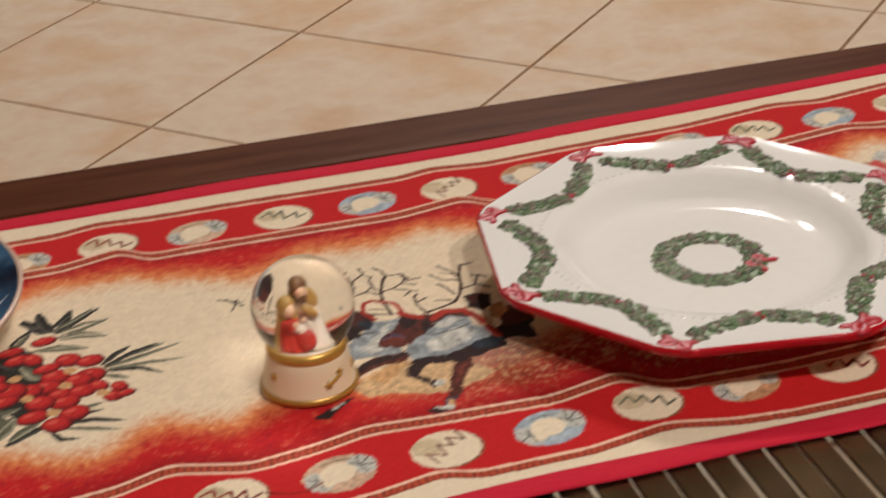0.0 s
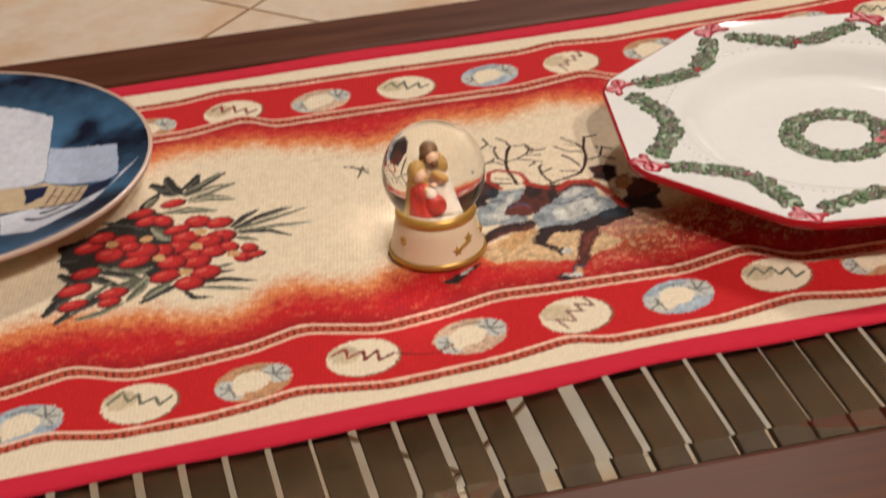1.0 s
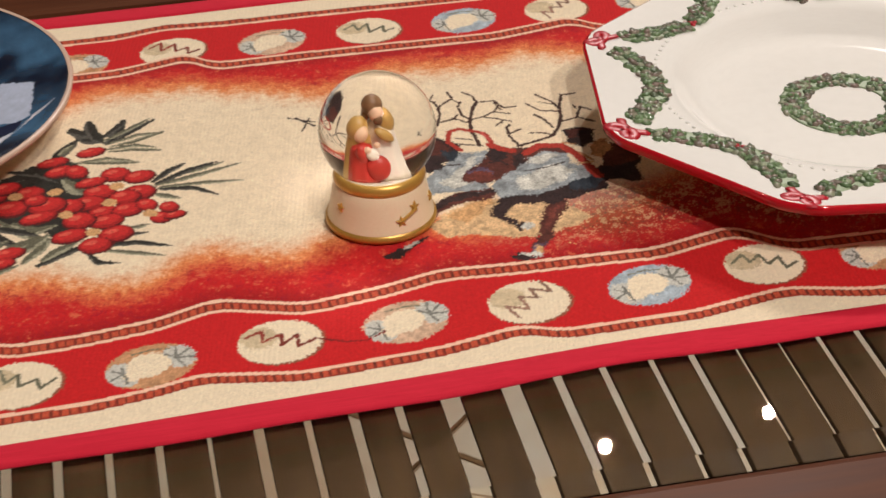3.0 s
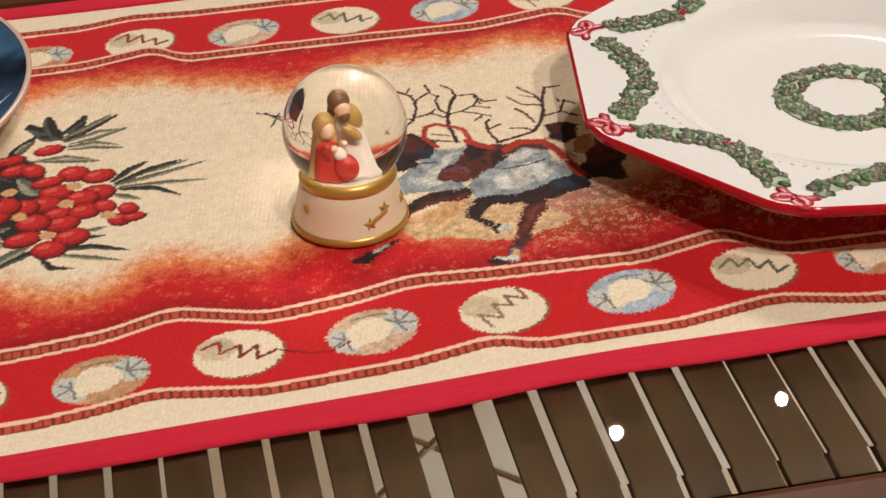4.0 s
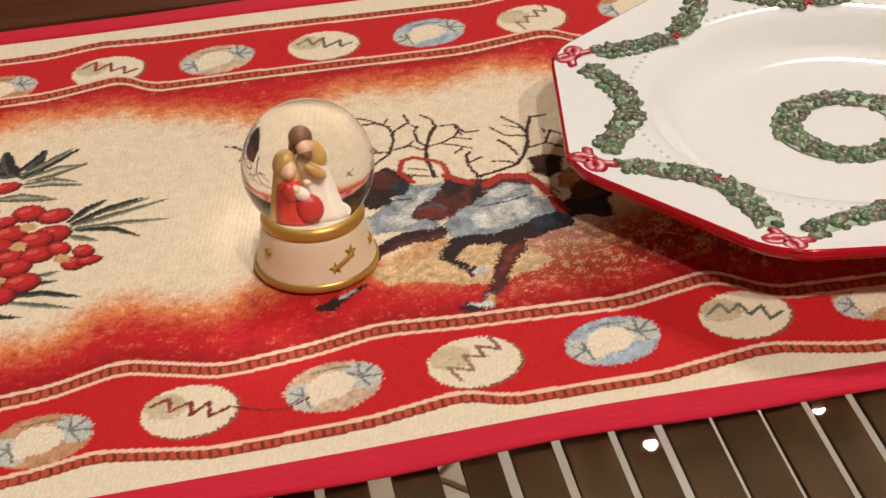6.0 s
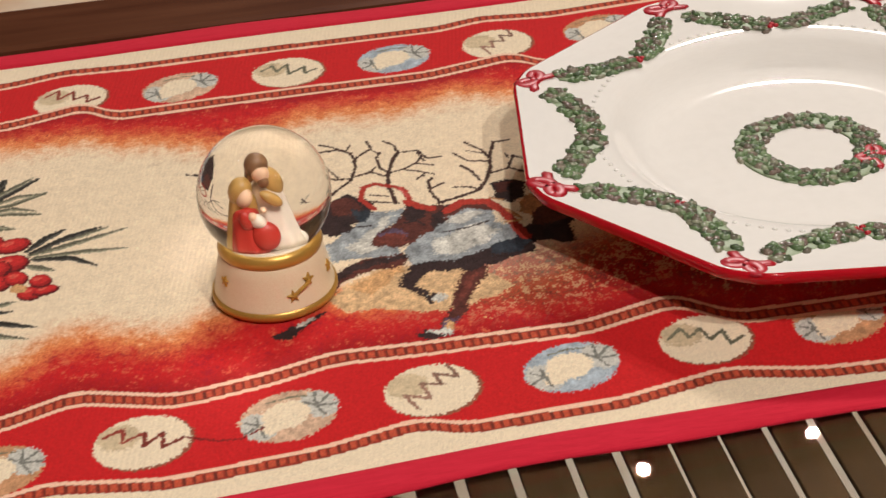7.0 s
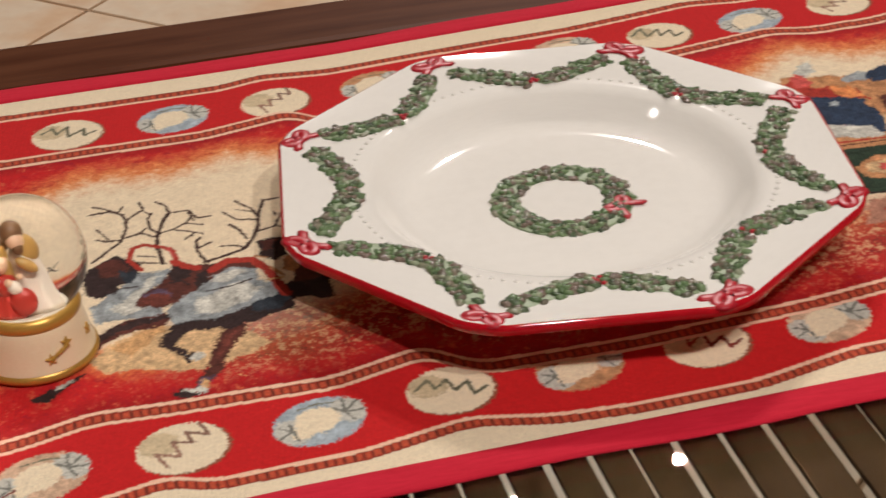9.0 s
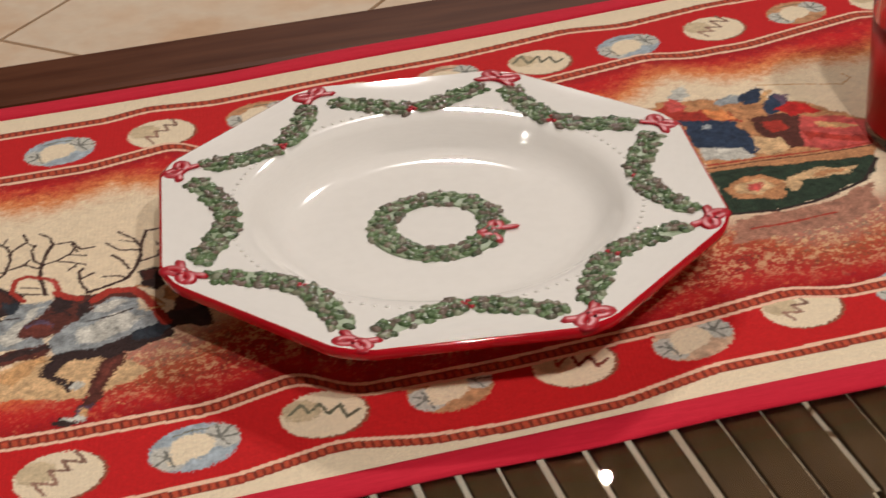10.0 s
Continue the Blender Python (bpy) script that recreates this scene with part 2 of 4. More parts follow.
class Canvas:
    """Colours for the small cells of a cloth or a glazed picture, in tenths of a millimetre."""

    def __init__(self, x, y, base, seed):
        self.x, self.y = x * 1e4, y * 1e4
        self.c = np.array(base, dtype=np.float64) * np.ones((x.size, 3))
        self.rng = np.random.default_rng(seed)
        self.grain, self.vary = 0.26, 0.14
        self.jx = self.rng.normal(0, 1.6, x.size)
        self.jy = self.rng.normal(0, 1.6, x.size)
        self.mottle = self.value_noise(26) + 0.6 * self.value_noise(11)
        self.wx, self.wy = 13 * self.value_noise(45), 13 * self.value_noise(45)

    def value_noise(self, pitch):
        u, v = (self.x - self.x.min()) / pitch, (self.y - self.y.min()) / pitch
        grid = self.rng.normal(0, 0.7, (int(u.max()) + 2, int(v.max()) + 2))
        i, j = u.astype(int), v.astype(int)
        fu, fv = u - i, v - j
        return (grid[i, j] * (1 - fu) + grid[i + 1, j] * fu) * (1 - fv) + (grid[i, j + 1] * (1 - fu) + grid[i + 1, j + 1] * fu) * fv

    def paint(self, mask, col, vary=0.16):
        n = int(mask.sum()) if mask.dtype == bool else mask.size
        self.c[mask] = np.array(col) * (1 + self.rng.normal(0, vary, n))[:, None]

    def near(self, p, pad):
        """The points in the box round p."""
        xs, ys = p[::2], p[1::2]
        return np.flatnonzero((self.x > min(xs) - pad) & (self.x < max(xs) + pad) & (self.y > min(ys) - pad) & (self.y < max(ys) + pad))

    def stroke(self, col, width, *p):
        k = self.near(p, width + 12)
        x, y = self.x[k] + self.jx[k], self.y[k] + self.jy[k]
        hit = np.zeros(k.size, bool)
        pts = list(zip(p[::2], p[1::2]))
        for (ax, ay), (bx, by) in zip(pts, pts[1:]):
            dx, dy = bx - ax, by - ay
            t = np.clip(((x - ax) * dx + (y - ay) * dy) / max(dx * dx + dy * dy, 1), 0, 1)
            hit |= (x - ax - t * dx) ** 2 + (y - ay - t * dy) ** 2 < (width / 2) ** 2
        self.paint(k[hit], col)

    def fill(self, col, *p):
        x, y = self.x + 2.6 * self.jx + self.wx, self.y + 2.6 * self.jy + self.wy
        mask = np.zeros(x.size, bool)
        pts = list(zip(p[::2], p[1::2]))
        for (ax, ay), (bx, by) in zip(pts, pts[1:] + pts[:1]):
            if ay != by:
                mask ^= ((ay > y) != (by > y)) & (x < (bx - ax) * (y - ay) / (by - ay) + ax)
        self.paint(mask, col, self.vary)
        self.c[mask] *= np.clip(1 + self.grain * self.mottle[mask], 0.25, 1.9)[:, None]

    def leaf(self, col, width, *p):
        """A pointed leaf along p, with a paler lower edge."""
        x, y = self.x + self.jx, self.y + self.jy
        pts = list(zip(p[::2], p[1::2]))
        n = len(pts) - 1
        for k, ((ax, ay), (bx, by)) in enumerate(zip(pts, pts[1:])):
            dx, dy = bx - ax, by - ay
            t = np.clip(((x - ax) * dx + (y - ay) * dy) / max(dx * dx + dy * dy, 1), 0, 1)
            s = (k + t) / n
            half = width / 2 * (0.22 + 0.78 * np.sin(np.pi * np.clip(s * 0.85 + 0.12, 0, 1)))
            off = ((x - ax) * dy - (y - ay) * dx) / math.sqrt(max(dx * dx + dy * dy, 1))
            mask = (x - ax - t * dx) ** 2 + (y - ay - t * dy) ** 2 < half ** 2
            self.paint(mask, col, 0.2)
            self.paint(mask & (off > half * 0.25), tuple(min(1, c * 2.2 + 0.03) for c in col), 0.2)

    def blob(self, col, cx, cy, rx, ry, turn=0.0, vary=0.16, rag=1.0):
        c, s = math.cos(turn), math.sin(turn)
        u, v = self.x + rag * self.jx - cx, self.y + rag * self.jy - cy
        mask = ((u * c + v * s) / rx) ** 2 + ((v * c - u * s) / ry) ** 2 < 1
        self.paint(mask, col, vary)
        return mask


def cell_mesh(name, verts, faces, colours, material, parent=None):
    data = bpy.data.meshes.new(name)
    data.vertices.add(len(verts))
    data.vertices.foreach_set("co", verts.astype(np.float32).ravel())
    data.loops.add(faces.size)
    data.loops.foreach_set("vertex_index", faces.astype(np.int32).ravel())
    data.polygons.add(len(faces))
    data.polygons.foreach_set("loop_start", np.arange(0, faces.size, 4, dtype=np.int32))
    data.update(calc_edges=True)
    att = data.attributes.new("thread", "FLOAT_COLOR", "POINT")
    att.data.foreach_set("color", np.c_[np.clip(colours, 0.004, 0.9), np.ones(len(colours))].astype(np.float32).ravel())
    data.polygons.foreach_set("use_smooth", [True] * len(faces))
    data.materials.append(material)
    data.validate()
    ob = new(name, data)
    ob.parent = parent
    return ob


# ---- the room ----
room = dict(x0=-2.6, x1=2.8, y0=-2.6, y1=5.2, top=2.12)
tagged(block("floor", (room["x0"], room["y0"], FLOOR_Z - 0.08), (room["x1"], room["y1"], FLOOR_Z - 0.004), 0, GROUT), "warm beige ceramic tiles laid diagonally with brownish joints", "floor", kind="structure")
for nm, lo, hi in (("wall_west", (room["x0"] - 0.25, room["y0"], FLOOR_Z - 0.08), (room["x0"], room["y1"], room["top"])),
                   ("wall_east", (room["x1"], room["y0"], FLOOR_Z - 0.08), (room["x1"] + 0.25, room["y1"], room["top"])),
                   ("wall_south", (room["x0"] - 0.25, room["y0"] - 0.25, FLOOR_Z - 0.08), (room["x1"] + 0.25, room["y0"], room["top"])),
                   ("wall_north", (room["x0"] - 0.25, room["y1"], FLOOR_Z - 0.08), (room["x1"] + 0.25, room["y1"] + 0.25, room["top"]))):
    tagged(block(nm, lo, hi, 0, PAINT), "plain cream painted room wall", "wall", kind="structure")
tagged(block("ceiling", (room["x0"] - 0.25, room["y0"] - 0.25, room["top"]), (room["x1"] + 0.25, room["y1"] + 0.25, room["top"] + 0.1), 0, CEILING), "plain brown painted ceiling of the room", "ceiling", kind="structure")

# ---- coffee table ----
table = empty("coffee_table", (0, 0, FLOOR_Z))
tagged(table, "dark stained wood coffee table with glass top over slats", "coffee table")


def table_block(name, lo, hi, bevel, material, label=""):
    ob = block(name, lo, hi, bevel, material, table, label)
    ob.location = (0, 0, -FLOOR_Z)
    return ob


XL, XR, YN, YF = -0.62, 0.56, -0.207, 0.2065
RAIL_N, RAIL_F = 0.058, 0.0475
table_block("front_rail", (XL - 0.08, YN - RAIL_N, -0.062), (XR + 0.08, YN, 0.0), 0.004, WOOD_FRAME)
table_block("back_rail", (XL - 0.08, YF, -0.062), (XR + 0.08, YF + RAIL_F, 0.0), 0.004, WOOD_FRAME)
table_block("end_rail", (XL - 0.08, YN + 0.001, -0.062), (XL, YF - 0.001, 0.0), 0.004, WOOD_FRAME)
table_block("end_rail", (XR, YN + 0.001, -0.062), (XR + 0.08, YF - 0.001, 0.0), 0.004, WOOD_FRAME)
for lx in (XL - 0.075, XR + 0.015):
    for ly in (YN - RAIL_N + 0.005, YF + RAIL_F - 0.065):
        table_block("leg", (lx, ly, FLOOR_Z), (lx + 0.06, ly + 0.06, -0.064), 0.005, WOOD_FRAME)
for ly in (YN + 0.001, YF - 0.010):
    table_block("slat_ledge", (XL + 0.002, ly, -0.030), (XR - 0.002, ly + 0.008, -0.0130), 0.001, WOOD_SLAT)
# slats with narrow uneven gaps; one pair of gaps is wider
slat_rng = random.Random(4)
wide = {-0.2005: 0.0072, -0.1785: 0.0072}
gaps = [-0.370, -0.353, -0.336, -0.319, -0.302, -0.285, -0.268, -0.251, -0.235, -0.219, -0.2005, -0.1785, -0.161, -0.144, -0.126, -0.111,
        -0.094, -0.078, -0.063, -0.048, -0.033, -0.019, -0.004, 0.012, 0.028, 0.045, 0.062, 0.078, 0.095, 0.111]
while gaps[0] > XL + 0.02:
    gaps.insert(0, gaps[0] - slat_rng.uniform(0.0162, 0.0175))
while gaps[-1] < XR - 0.02:
    gaps.append(gaps[-1] + slat_rng.uniform(0.0155, 0.0172))
edges = [(XL + 0.001, 0.001)] + [(x, wide.get(x, slat_rng.choice((0.0015, 0.0026, 0.0031, 0.0036)))) for x in gaps] + [(XR - 0.001, 0.001)]
for (xa, wa), (xb, wb) in zip(edges, edges[1:]):
    table_block("slat", (xa + wa / 2, YN + 0.0065, -0.0129), (xb - wb / 2, YF - 0.003, -0.0105), 0.0006, WOOD_SLAT)
# glass pane with a polished bevel
gb = bmesh.new()
GX0, GX1, GY0, GY1, BV = XL + 0.003, XR - 0.003, YN + 0.004, YF - 0.003, 0.009
levels = [(0.0, -0.0085), (0.0, -0.0045), (BV, -0.0018)]
rings = [[gb.verts.new(q) for q in ((GX0 + o, GY0 + o, z), (GX1 - o, GY0 + o, z), (GX1 - o, GY1 - o, z), (GX0 + o, GY1 - o, z))] for o, z in levels]
for a, b in zip(rings, rings[1:]):
    for i in range(4):
        gb.faces.new((a[i], a[(i + 1) % 4], b[(i + 1) % 4], b[i]))
gb.faces.new(rings[0])
gb.faces.new(rings[-1])
pane = part("glass_top", gb, TABLE_GLASS, table, "clear bevelled glass pane")
pane.location = (0, 0, -FLOOR_Z)
pane.visible_shadow = False

# ---- table runner ----
CELL = 0.0006
RX0, RX1 = -0.50, 0.33
NX, NY = int((RX1 - RX0) / CELL), int(0.325 / CELL)


def near_edge(x):
    return np.interp(x, (-0.5, -0.325, -0.273, -0.202, -0.128, -0.039, 0.048, 0.127, 0.33), (-0.1445, -0.1395, -0.1370, -0.1340, -0.1305, -0.1290, -0.1295, -0.1310, -0.1330))


def far_edge(x):
    return 0.1885 + 0.0012 * np.sin(9 * x + 0.5) + 0.055 * np.clip(x + 0.05, 0, 1)


def lie(x, y):
    """How the cloth lies: gentle waves, and a front edge that lifts a little here and there."""
    w = 0.0003 * (np.sin(31 * x + 9 * y) + np.sin(23 * y - 17 * x + 1.0)) + 0.0006
    lift = np.clip((-0.118 - y) / 0.03, 0, 1) ** 2
    return w + lift * (0.0005 + 0.0011 * np.exp(-((x + 0.15) / 0.03) ** 2) + 0.0004 * np.sin(27 * x))


def runner_grid():
    xs = RX0 + CELL * np.arange(NX + 1)
    v = np.linspace(0, 1, NY + 1)
    x, t = np.meshgrid(xs, v)
    lo, hi = near_edge(x), far_edge(x)
    y = lo + (hi - lo) * t
    verts = np.stack((x, y, lie(x, y)), -1).reshape(-1, 3)
    i, j = np.meshgrid(np.arange(NX), np.arange(NY))
    a = (j * (NX + 1) + i).ravel()
    faces = np.stack((a, a + 1, a + NX + 2, a + NX + 1), -1)
    return verts, faces, verts[:, 0], verts[:, 1]


CREAM, PALE_CREAM = lin(235, 215, 184), lin(236, 218, 188)
BAND_RED, DEEP_RED, ORANGE = lin(198, 30, 32), lin(168, 22, 26), lin(226, 140, 84)
PINK_LINE, BRAID = lin(246, 198, 170), lin(150, 52, 36)
ANTLER, INK, CHESTNUT = lin(66, 44, 38), lin(46, 52, 60), lin(112, 56, 46)
SOOT, DARK_BROWN, RUST, TAN = lin(52, 37, 36), lin(88, 46, 38), lin(168, 54, 42), lin(212, 176, 132)
GREY_BLUE, PALE_GREY, NAVY, PLUM = lin(150, 156, 158), lin(196, 194, 184), lin(44, 58, 80), lin(96, 76, 96)
LEAF, LEAF_DARK, BERRY, PALE_BUD = lin(100, 98, 80), lin(46, 44, 38), lin(188, 38, 34), lin(206, 160, 110)
EARTH = lin(166, 118, 98)
DEEP_GREEN, OCHRE, SALMON, ZIG_RED, ZIG_GREEN, ZIG_BROWN = lin(42, 58, 44), lin(188, 134, 92), lin(198, 84, 78), lin(146, 62, 50), lin(120, 118, 96), lin(160, 122, 104)

verts, faces, cx, cy = runner_grid()
cloth = Canvas(cx, cy, CREAM, 7)
rng = cloth.rng


def soft(x, a, b):
    t = np.clip((x - a) / (b - a), 0, 1)
    return t * t * (3 - 2 * t)


def run(x, *knots):
    """A line along the cloth through (x, y) knots, with its corners eased."""
    fine = np.linspace(RX0 - 0.05, RX1 + 0.05, 3000)
    y = np.interp(fine, knots[::2], knots[1::2])
    y = np.convolve(np.pad(y, 20, "edge"), np.ones(41) / 41, "valid")
    return np.interp(x, fine, y)


near_in = run(cx, -0.5, -0.080, -0.46, -0.070, -0.43, -0.080, -0.40, -0.078, -0.372, -0.070, -0.350, -0.081, -0.326, -0.0800, -0.298, -0.0762, -0.275, -0.0675, -0.243, -0.0780,
              -0.212, -0.0735, -0.190, -0.0680, -0.161, -0.0708, -0.107, -0.0730, -0.073, -0.0640, -0.056, -0.0792, 0.002, -0.0812, 0.07, -0.0782, 0.116, -0.0728, 0.135, -0.080, 0.24, -0.078, 0.27, -0.070, 0.33, -0.08)
near_out = run(cx, -0.5, -0.126, -0.47, -0.117, -0.44, -0.125, -0.385, -0.114, -0.36, -0.122, -0.325, -0.1222, -0.302, -0.1190, -0.285, -0.1145, -0.249, -0.1212, -0.200, -0.1178, -0.169, -0.1115,
               -0.155, -0.1178, -0.106, -0.1172, -0.068, -0.1095, -0.040, -0.1165, -0.011, -0.1190, 0.031, -0.1190, 0.07, -0.1115, 0.1, -0.1125, 0.14, -0.1120, 0.17, -0.119, 0.33, -0.115)
far_in = run(cx, -0.5, 0.124, -0.45, 0.133, -0.43, 0.122, -0.38, 0.124, -0.358, 0.134, -0.346, 0.124, -0.33, 0.1262, -0.299, 0.1268, -0.267, 0.1355, -0.256, 0.1225, -0.186, 0.1220,
             -0.124, 0.1222, -0.084, 0.1310, -0.071, 0.1180, -0.059, 0.1165, 0.02, 0.124, 0.08, 0.129, 0.147, 0.1385, 0.165, 0.132, 0.198, 0.1320, 0.265, 0.1465, 0.29, 0.137, 0.33, 0.14)
far_out = run(cx, -0.5, 0.164, -0.46, 0.170, -0.43, 0.163, -0.37, 0.170, -0.35, 0.164, -0.33, 0.1665, -0.298, 0.1668, -0.276, 0.1720, -0.245, 0.1685, -0.158, 0.1672, -0.11, 0.1675, -0.09, 0.1725,
              -0.06, 0.168, -0.02, 0.1705, 0.06, 0.1745, 0.122, 0.1835, 0.15, 0.178, 0.199, 0.1850, 0.33, 0.186)

# ground of the picture: cream, through orange, to red beside the borders
speck = rng.normal(0, 1, cx.size)
wob = 0.006 * np.sin(cx * 41 + 1) + 0.004 * np.sin(cx * 97) + 0.0014 * speck + 0.003 * cloth.mottle
low = soft(cy + wob, near_in + 0.052, near_in + 0.016)
high = soft(cy - wob, far_in - 0.042, far_in - 0.006)
edge = np.maximum(low, high)
mixed = np.array(CREAM) * np.clip(1 - 2 * edge, 0, 1)[:, None] + np.array(ORANGE) * (1 - np.abs(2 * edge - 1))[:, None] + np.array(BAND_RED) * np.clip(2 * edge - 1, 0, 1)[:, None]
dark = np.maximum(soft(cy, near_in + 0.014, near_in), soft(cy, far_in - 0.010, far_in)) * 0.75
cloth.c = (mixed * (1 - dark[:, None]) + np.array(DEEP_RED) * 0.75 * dark[:, None]) * (1 + 0.06 * speck + 0.05 * cloth.mottle)[:, None]
# magenta and orange threads scattered through the red, in short slanting runs
fleck = cloth.value_noise(34) + 0.8 * cloth.value_noise(14) + 0.5 * rng.normal(0, 1, cx.size)
reddish = soft(edge, 0.45, 0.8)
for level, tint, much in ((0.75, lin(206, 66, 58), 0.6), (-0.85, lin(150, 18, 40), 0.6), (1.25, lin(222, 122, 80), 0.55)):
    w = (soft(fleck, level, level + 0.5) if level > 0 else soft(-fleck, -level, -level + 0.5)) * reddish * much
    cloth.c = cloth.c * (1 - w[:, None]) + np.array(tint) * w[:, None]
# trampled snow and earth under the deer and the sleigh
earth = soft(cx, -0.185, -0.12) * soft(cy, -0.008, -0.03) * soft(cy, near_in + 0.002, near_in + 0.022)
pick = np.clip(0.5 + 0.22 * cloth.mottle + 0.3 * (rng.random(cx.size) - 0.5), 0, 1)
tone = np.where((pick < 0.38)[:, None], np.array(TAN), np.where((pick < 0.64)[:, None], np.array(RUST), np.where((pick < 0.82)[:, None], np.array(DARK_BROWN), np.array(PALE_BUD))))
cloth.c = cloth.c * (1 - 0.75 * earth[:, None]) + tone * 0.75 * earth[:, None]


def berry(x, y, rx, ry):
    rx, ry = rx * 1.12, ry * 1.16
    cloth.blob(lin(92, 22, 22), x, y - 4, rx, ry, 0.3, 0.1)
    cloth.blob(lin(158, 32, 32), x - 2, y + 3, rx * 0.9, ry * 0.86, 0.3, 0.14)
    cloth.blob(lin(194, 44, 42), x - 4, y + ry * 0.16, rx * 0.76, ry * 0.62, 0.3, 0.12)
    cloth.blob(lin(214, 88, 74), x - rx * 0.25, y + ry * 0.32, rx * 0.38, ry * 0.24, 0.3, 0.12)


# running reindeer
cloth.fill(TAN, -1878, -345, -1701, -225, -1538, -220, -1389, -293, -1282, -362, -1221, -454, -1393, -516, -1515, -537, -1661, -478, -1833, -449)
cloth.fill(PALE_BUD, -1794, -313, -1704, -243, -1587, -207, -1585, -257, -1655, -314, -1723, -370)
cloth.fill(GREY_BLUE, -1832, 9, -1738, 85, -1639, 183, -1522, 184, -1558, 96, -1634, 14, -1578, -91, -1580, -130, -1688, -139, -1767, -117, -1825, -124)
cloth.fill(PALE_GREY, -1775, -27, -1661, 42, -1605, 131, -1561, 140, -1634, 14, -1637, -74, -1722, -90)
cloth.fill(SOOT, -1828, 281, -1702, 341, -1618, 255, -1641, 175, -1723, 114, -1741, 65, -1815, 58, -1850, 109)
cloth.fill(DARK_BROWN, -1793, 305, -1706, 311, -1663, 242, -1724, 186, -1783, 216)
cloth.fill(INK, -1718, 228, -1651, 221, -1642, 163, -1701, 125)
cloth.fill(DARK_BROWN, -1909, -355, -1827, -190, -1730, -147, -1583, -121, -1554, -169, -1599, -219, -1700, -214, -1787, -258, -1848, -301)
cloth.fill(SOOT, -1840, -205, -1774, -170, -1690, -150, -1565, -134, -1558, -168, -1674, -182, -1781, -222, -1837, -263)
cloth.fill(SOOT, -1583, -246, -1544, -195, -1394, -214, -1263, -172, -1143, -101, -1091, -148, -1117, -245, -1199, -261, -1289, -298, -1328, -341, -1409, -288, -1497, -271)
cloth.fill(SOOT, -1154, -102, -1070, -56, -916, -33, -960, -210, -1102, -194)
cloth.fill(DARK_BROWN, -1096, -77, -1030, 116, -884, 95, -919, -45)
cloth.fill(GREY_BLUE, -1565, -111, -1515, -36, -1406, 57, -1283, 124, -1207, 76, -1174, -51, -1143, -117, -1220, -184, -1305, -200, -1396, -221, -1494, -221, -1562, -214)
cloth.fill(PALE_GREY, -1465, -95, -1358, -23, -1246, 7, -1199, -68, -1268, -150, -1377, -179, -1459, -176)
cloth.fill(PALE_GREY, -1387, 47, -1287, 99, -1236, 59, -1329, 18)
cloth.fill(INK, -1264, -180, -1147, -116, -1108, -176, -1160, -225, -1256, -237)
cloth.fill(DARK_BROWN, -1405, 82, -1319, 178, -1194, 159, -1161, 89, -1211, 77, -1283, 120, -1386, 51)
cloth.fill(DARK_BROWN, -1572, 71, -1508, 206, -1426, 182, -1348, 186, -1374, 90, -1449, -5, -1522, -66, -1578, -91, -1646, -64, -1666, -18, -1615, 42)
cloth.fill(SOOT, -1539, 146, -1499, 195, -1429, 166, -1452, 96, -1519, 73)
cloth.fill(SOOT, -1427, 114, -1368, 148, -1391, 49, -1440, 9)
cloth.fill(PLUM, -1632, 22, -1557, 34, -1537, -21, -1574, -68, -1633, -51)
cloth.fill(CHESTNUT, -1652, -38, -1598, 12, -1544, -11, -1545, -68, -1612, -73)
cloth.stroke(SOOT, 9, -1529, 76, -1482, 79, -1462, 40)
cloth.stroke(SOOT, 9, -1653, 94, -1736, 101, -1818, 116)
cloth.stroke(SOOT, 9, -1401, -27, -1315, -19, -1226, 6)
cloth.fill(SOOT, -1532, -230, -1588, -276, -1624, -349, -1579, -399, -1538, -469, -1521, -481, -1540, -402, -1572, -348, -1520, -302, -1470, -270)
cloth.fill(PALE_GREY, -1539, -432, -1488, -409, -1471, -458, -1506, -485)
cloth.stroke(SOOT, 14, -1527, -443, -1510, -425)
cloth.fill(DARK_BROWN, -1392, -308, -1288, -314, -1324, -388, -1393, -487, -1451, -579, -1504, -653, -1546, -651, -1503, -576, -1453, -470, -1416, -381)
cloth.fill(CHESTNUT, -1368, -337, -1325, -334, -1369, -413, -1431, -506, -1433, -469)
cloth.fill(PLUM, -1502, -593, -1466, -586, -1502, -656, -1552, -657)
cloth.fill(SOOT, -1624, -671, -1571, -652, -1521, -693, -1575, -709)
cloth.fill(PALE_GREY, -1571, -652, -1523, -630, -1483, -634, -1515, -694)
cloth.fill(PALE_BUD, -1507, -599, -1482, -620, -1484, -661, -1508, -655)
cloth.fill(SOOT, -1169, 275, -1098, 300, -1036, 264, -1058, 146, -1118, 111, -1164, 176)
cloth.fill(DARK_BROWN, -1149, 269, -1092, 280, -1118, 207, -1159, 201)
cloth.fill(OCHRE, -1081, 131, -996, 172, -1005, 87, -1065, 10, -1099, 50)
cloth.stroke(ANTLER, 17, -1382, 187, -1291, 213, -1215, 244, -1169, 320, -1138, 403)
cloth.stroke(ANTLER, 14, -1138, 403, -1114, 518, -1083, 605, -1023, 607)
cloth.stroke(ANTLER, 12, -1124, 474, -1143, 555, -1195, 634)
cloth.stroke(ANTLER, 12, -1136, 458, -1212, 481, -1252, 554)
cloth.stroke(ANTLER, 9, -1148, 528, -1196, 562)
cloth.stroke(ANTLER, 14, -1198, 320, -1215, 398, -1245, 448)
cloth.stroke(ANTLER, 12, -1147, 360, -1069, 383, -1008, 328)
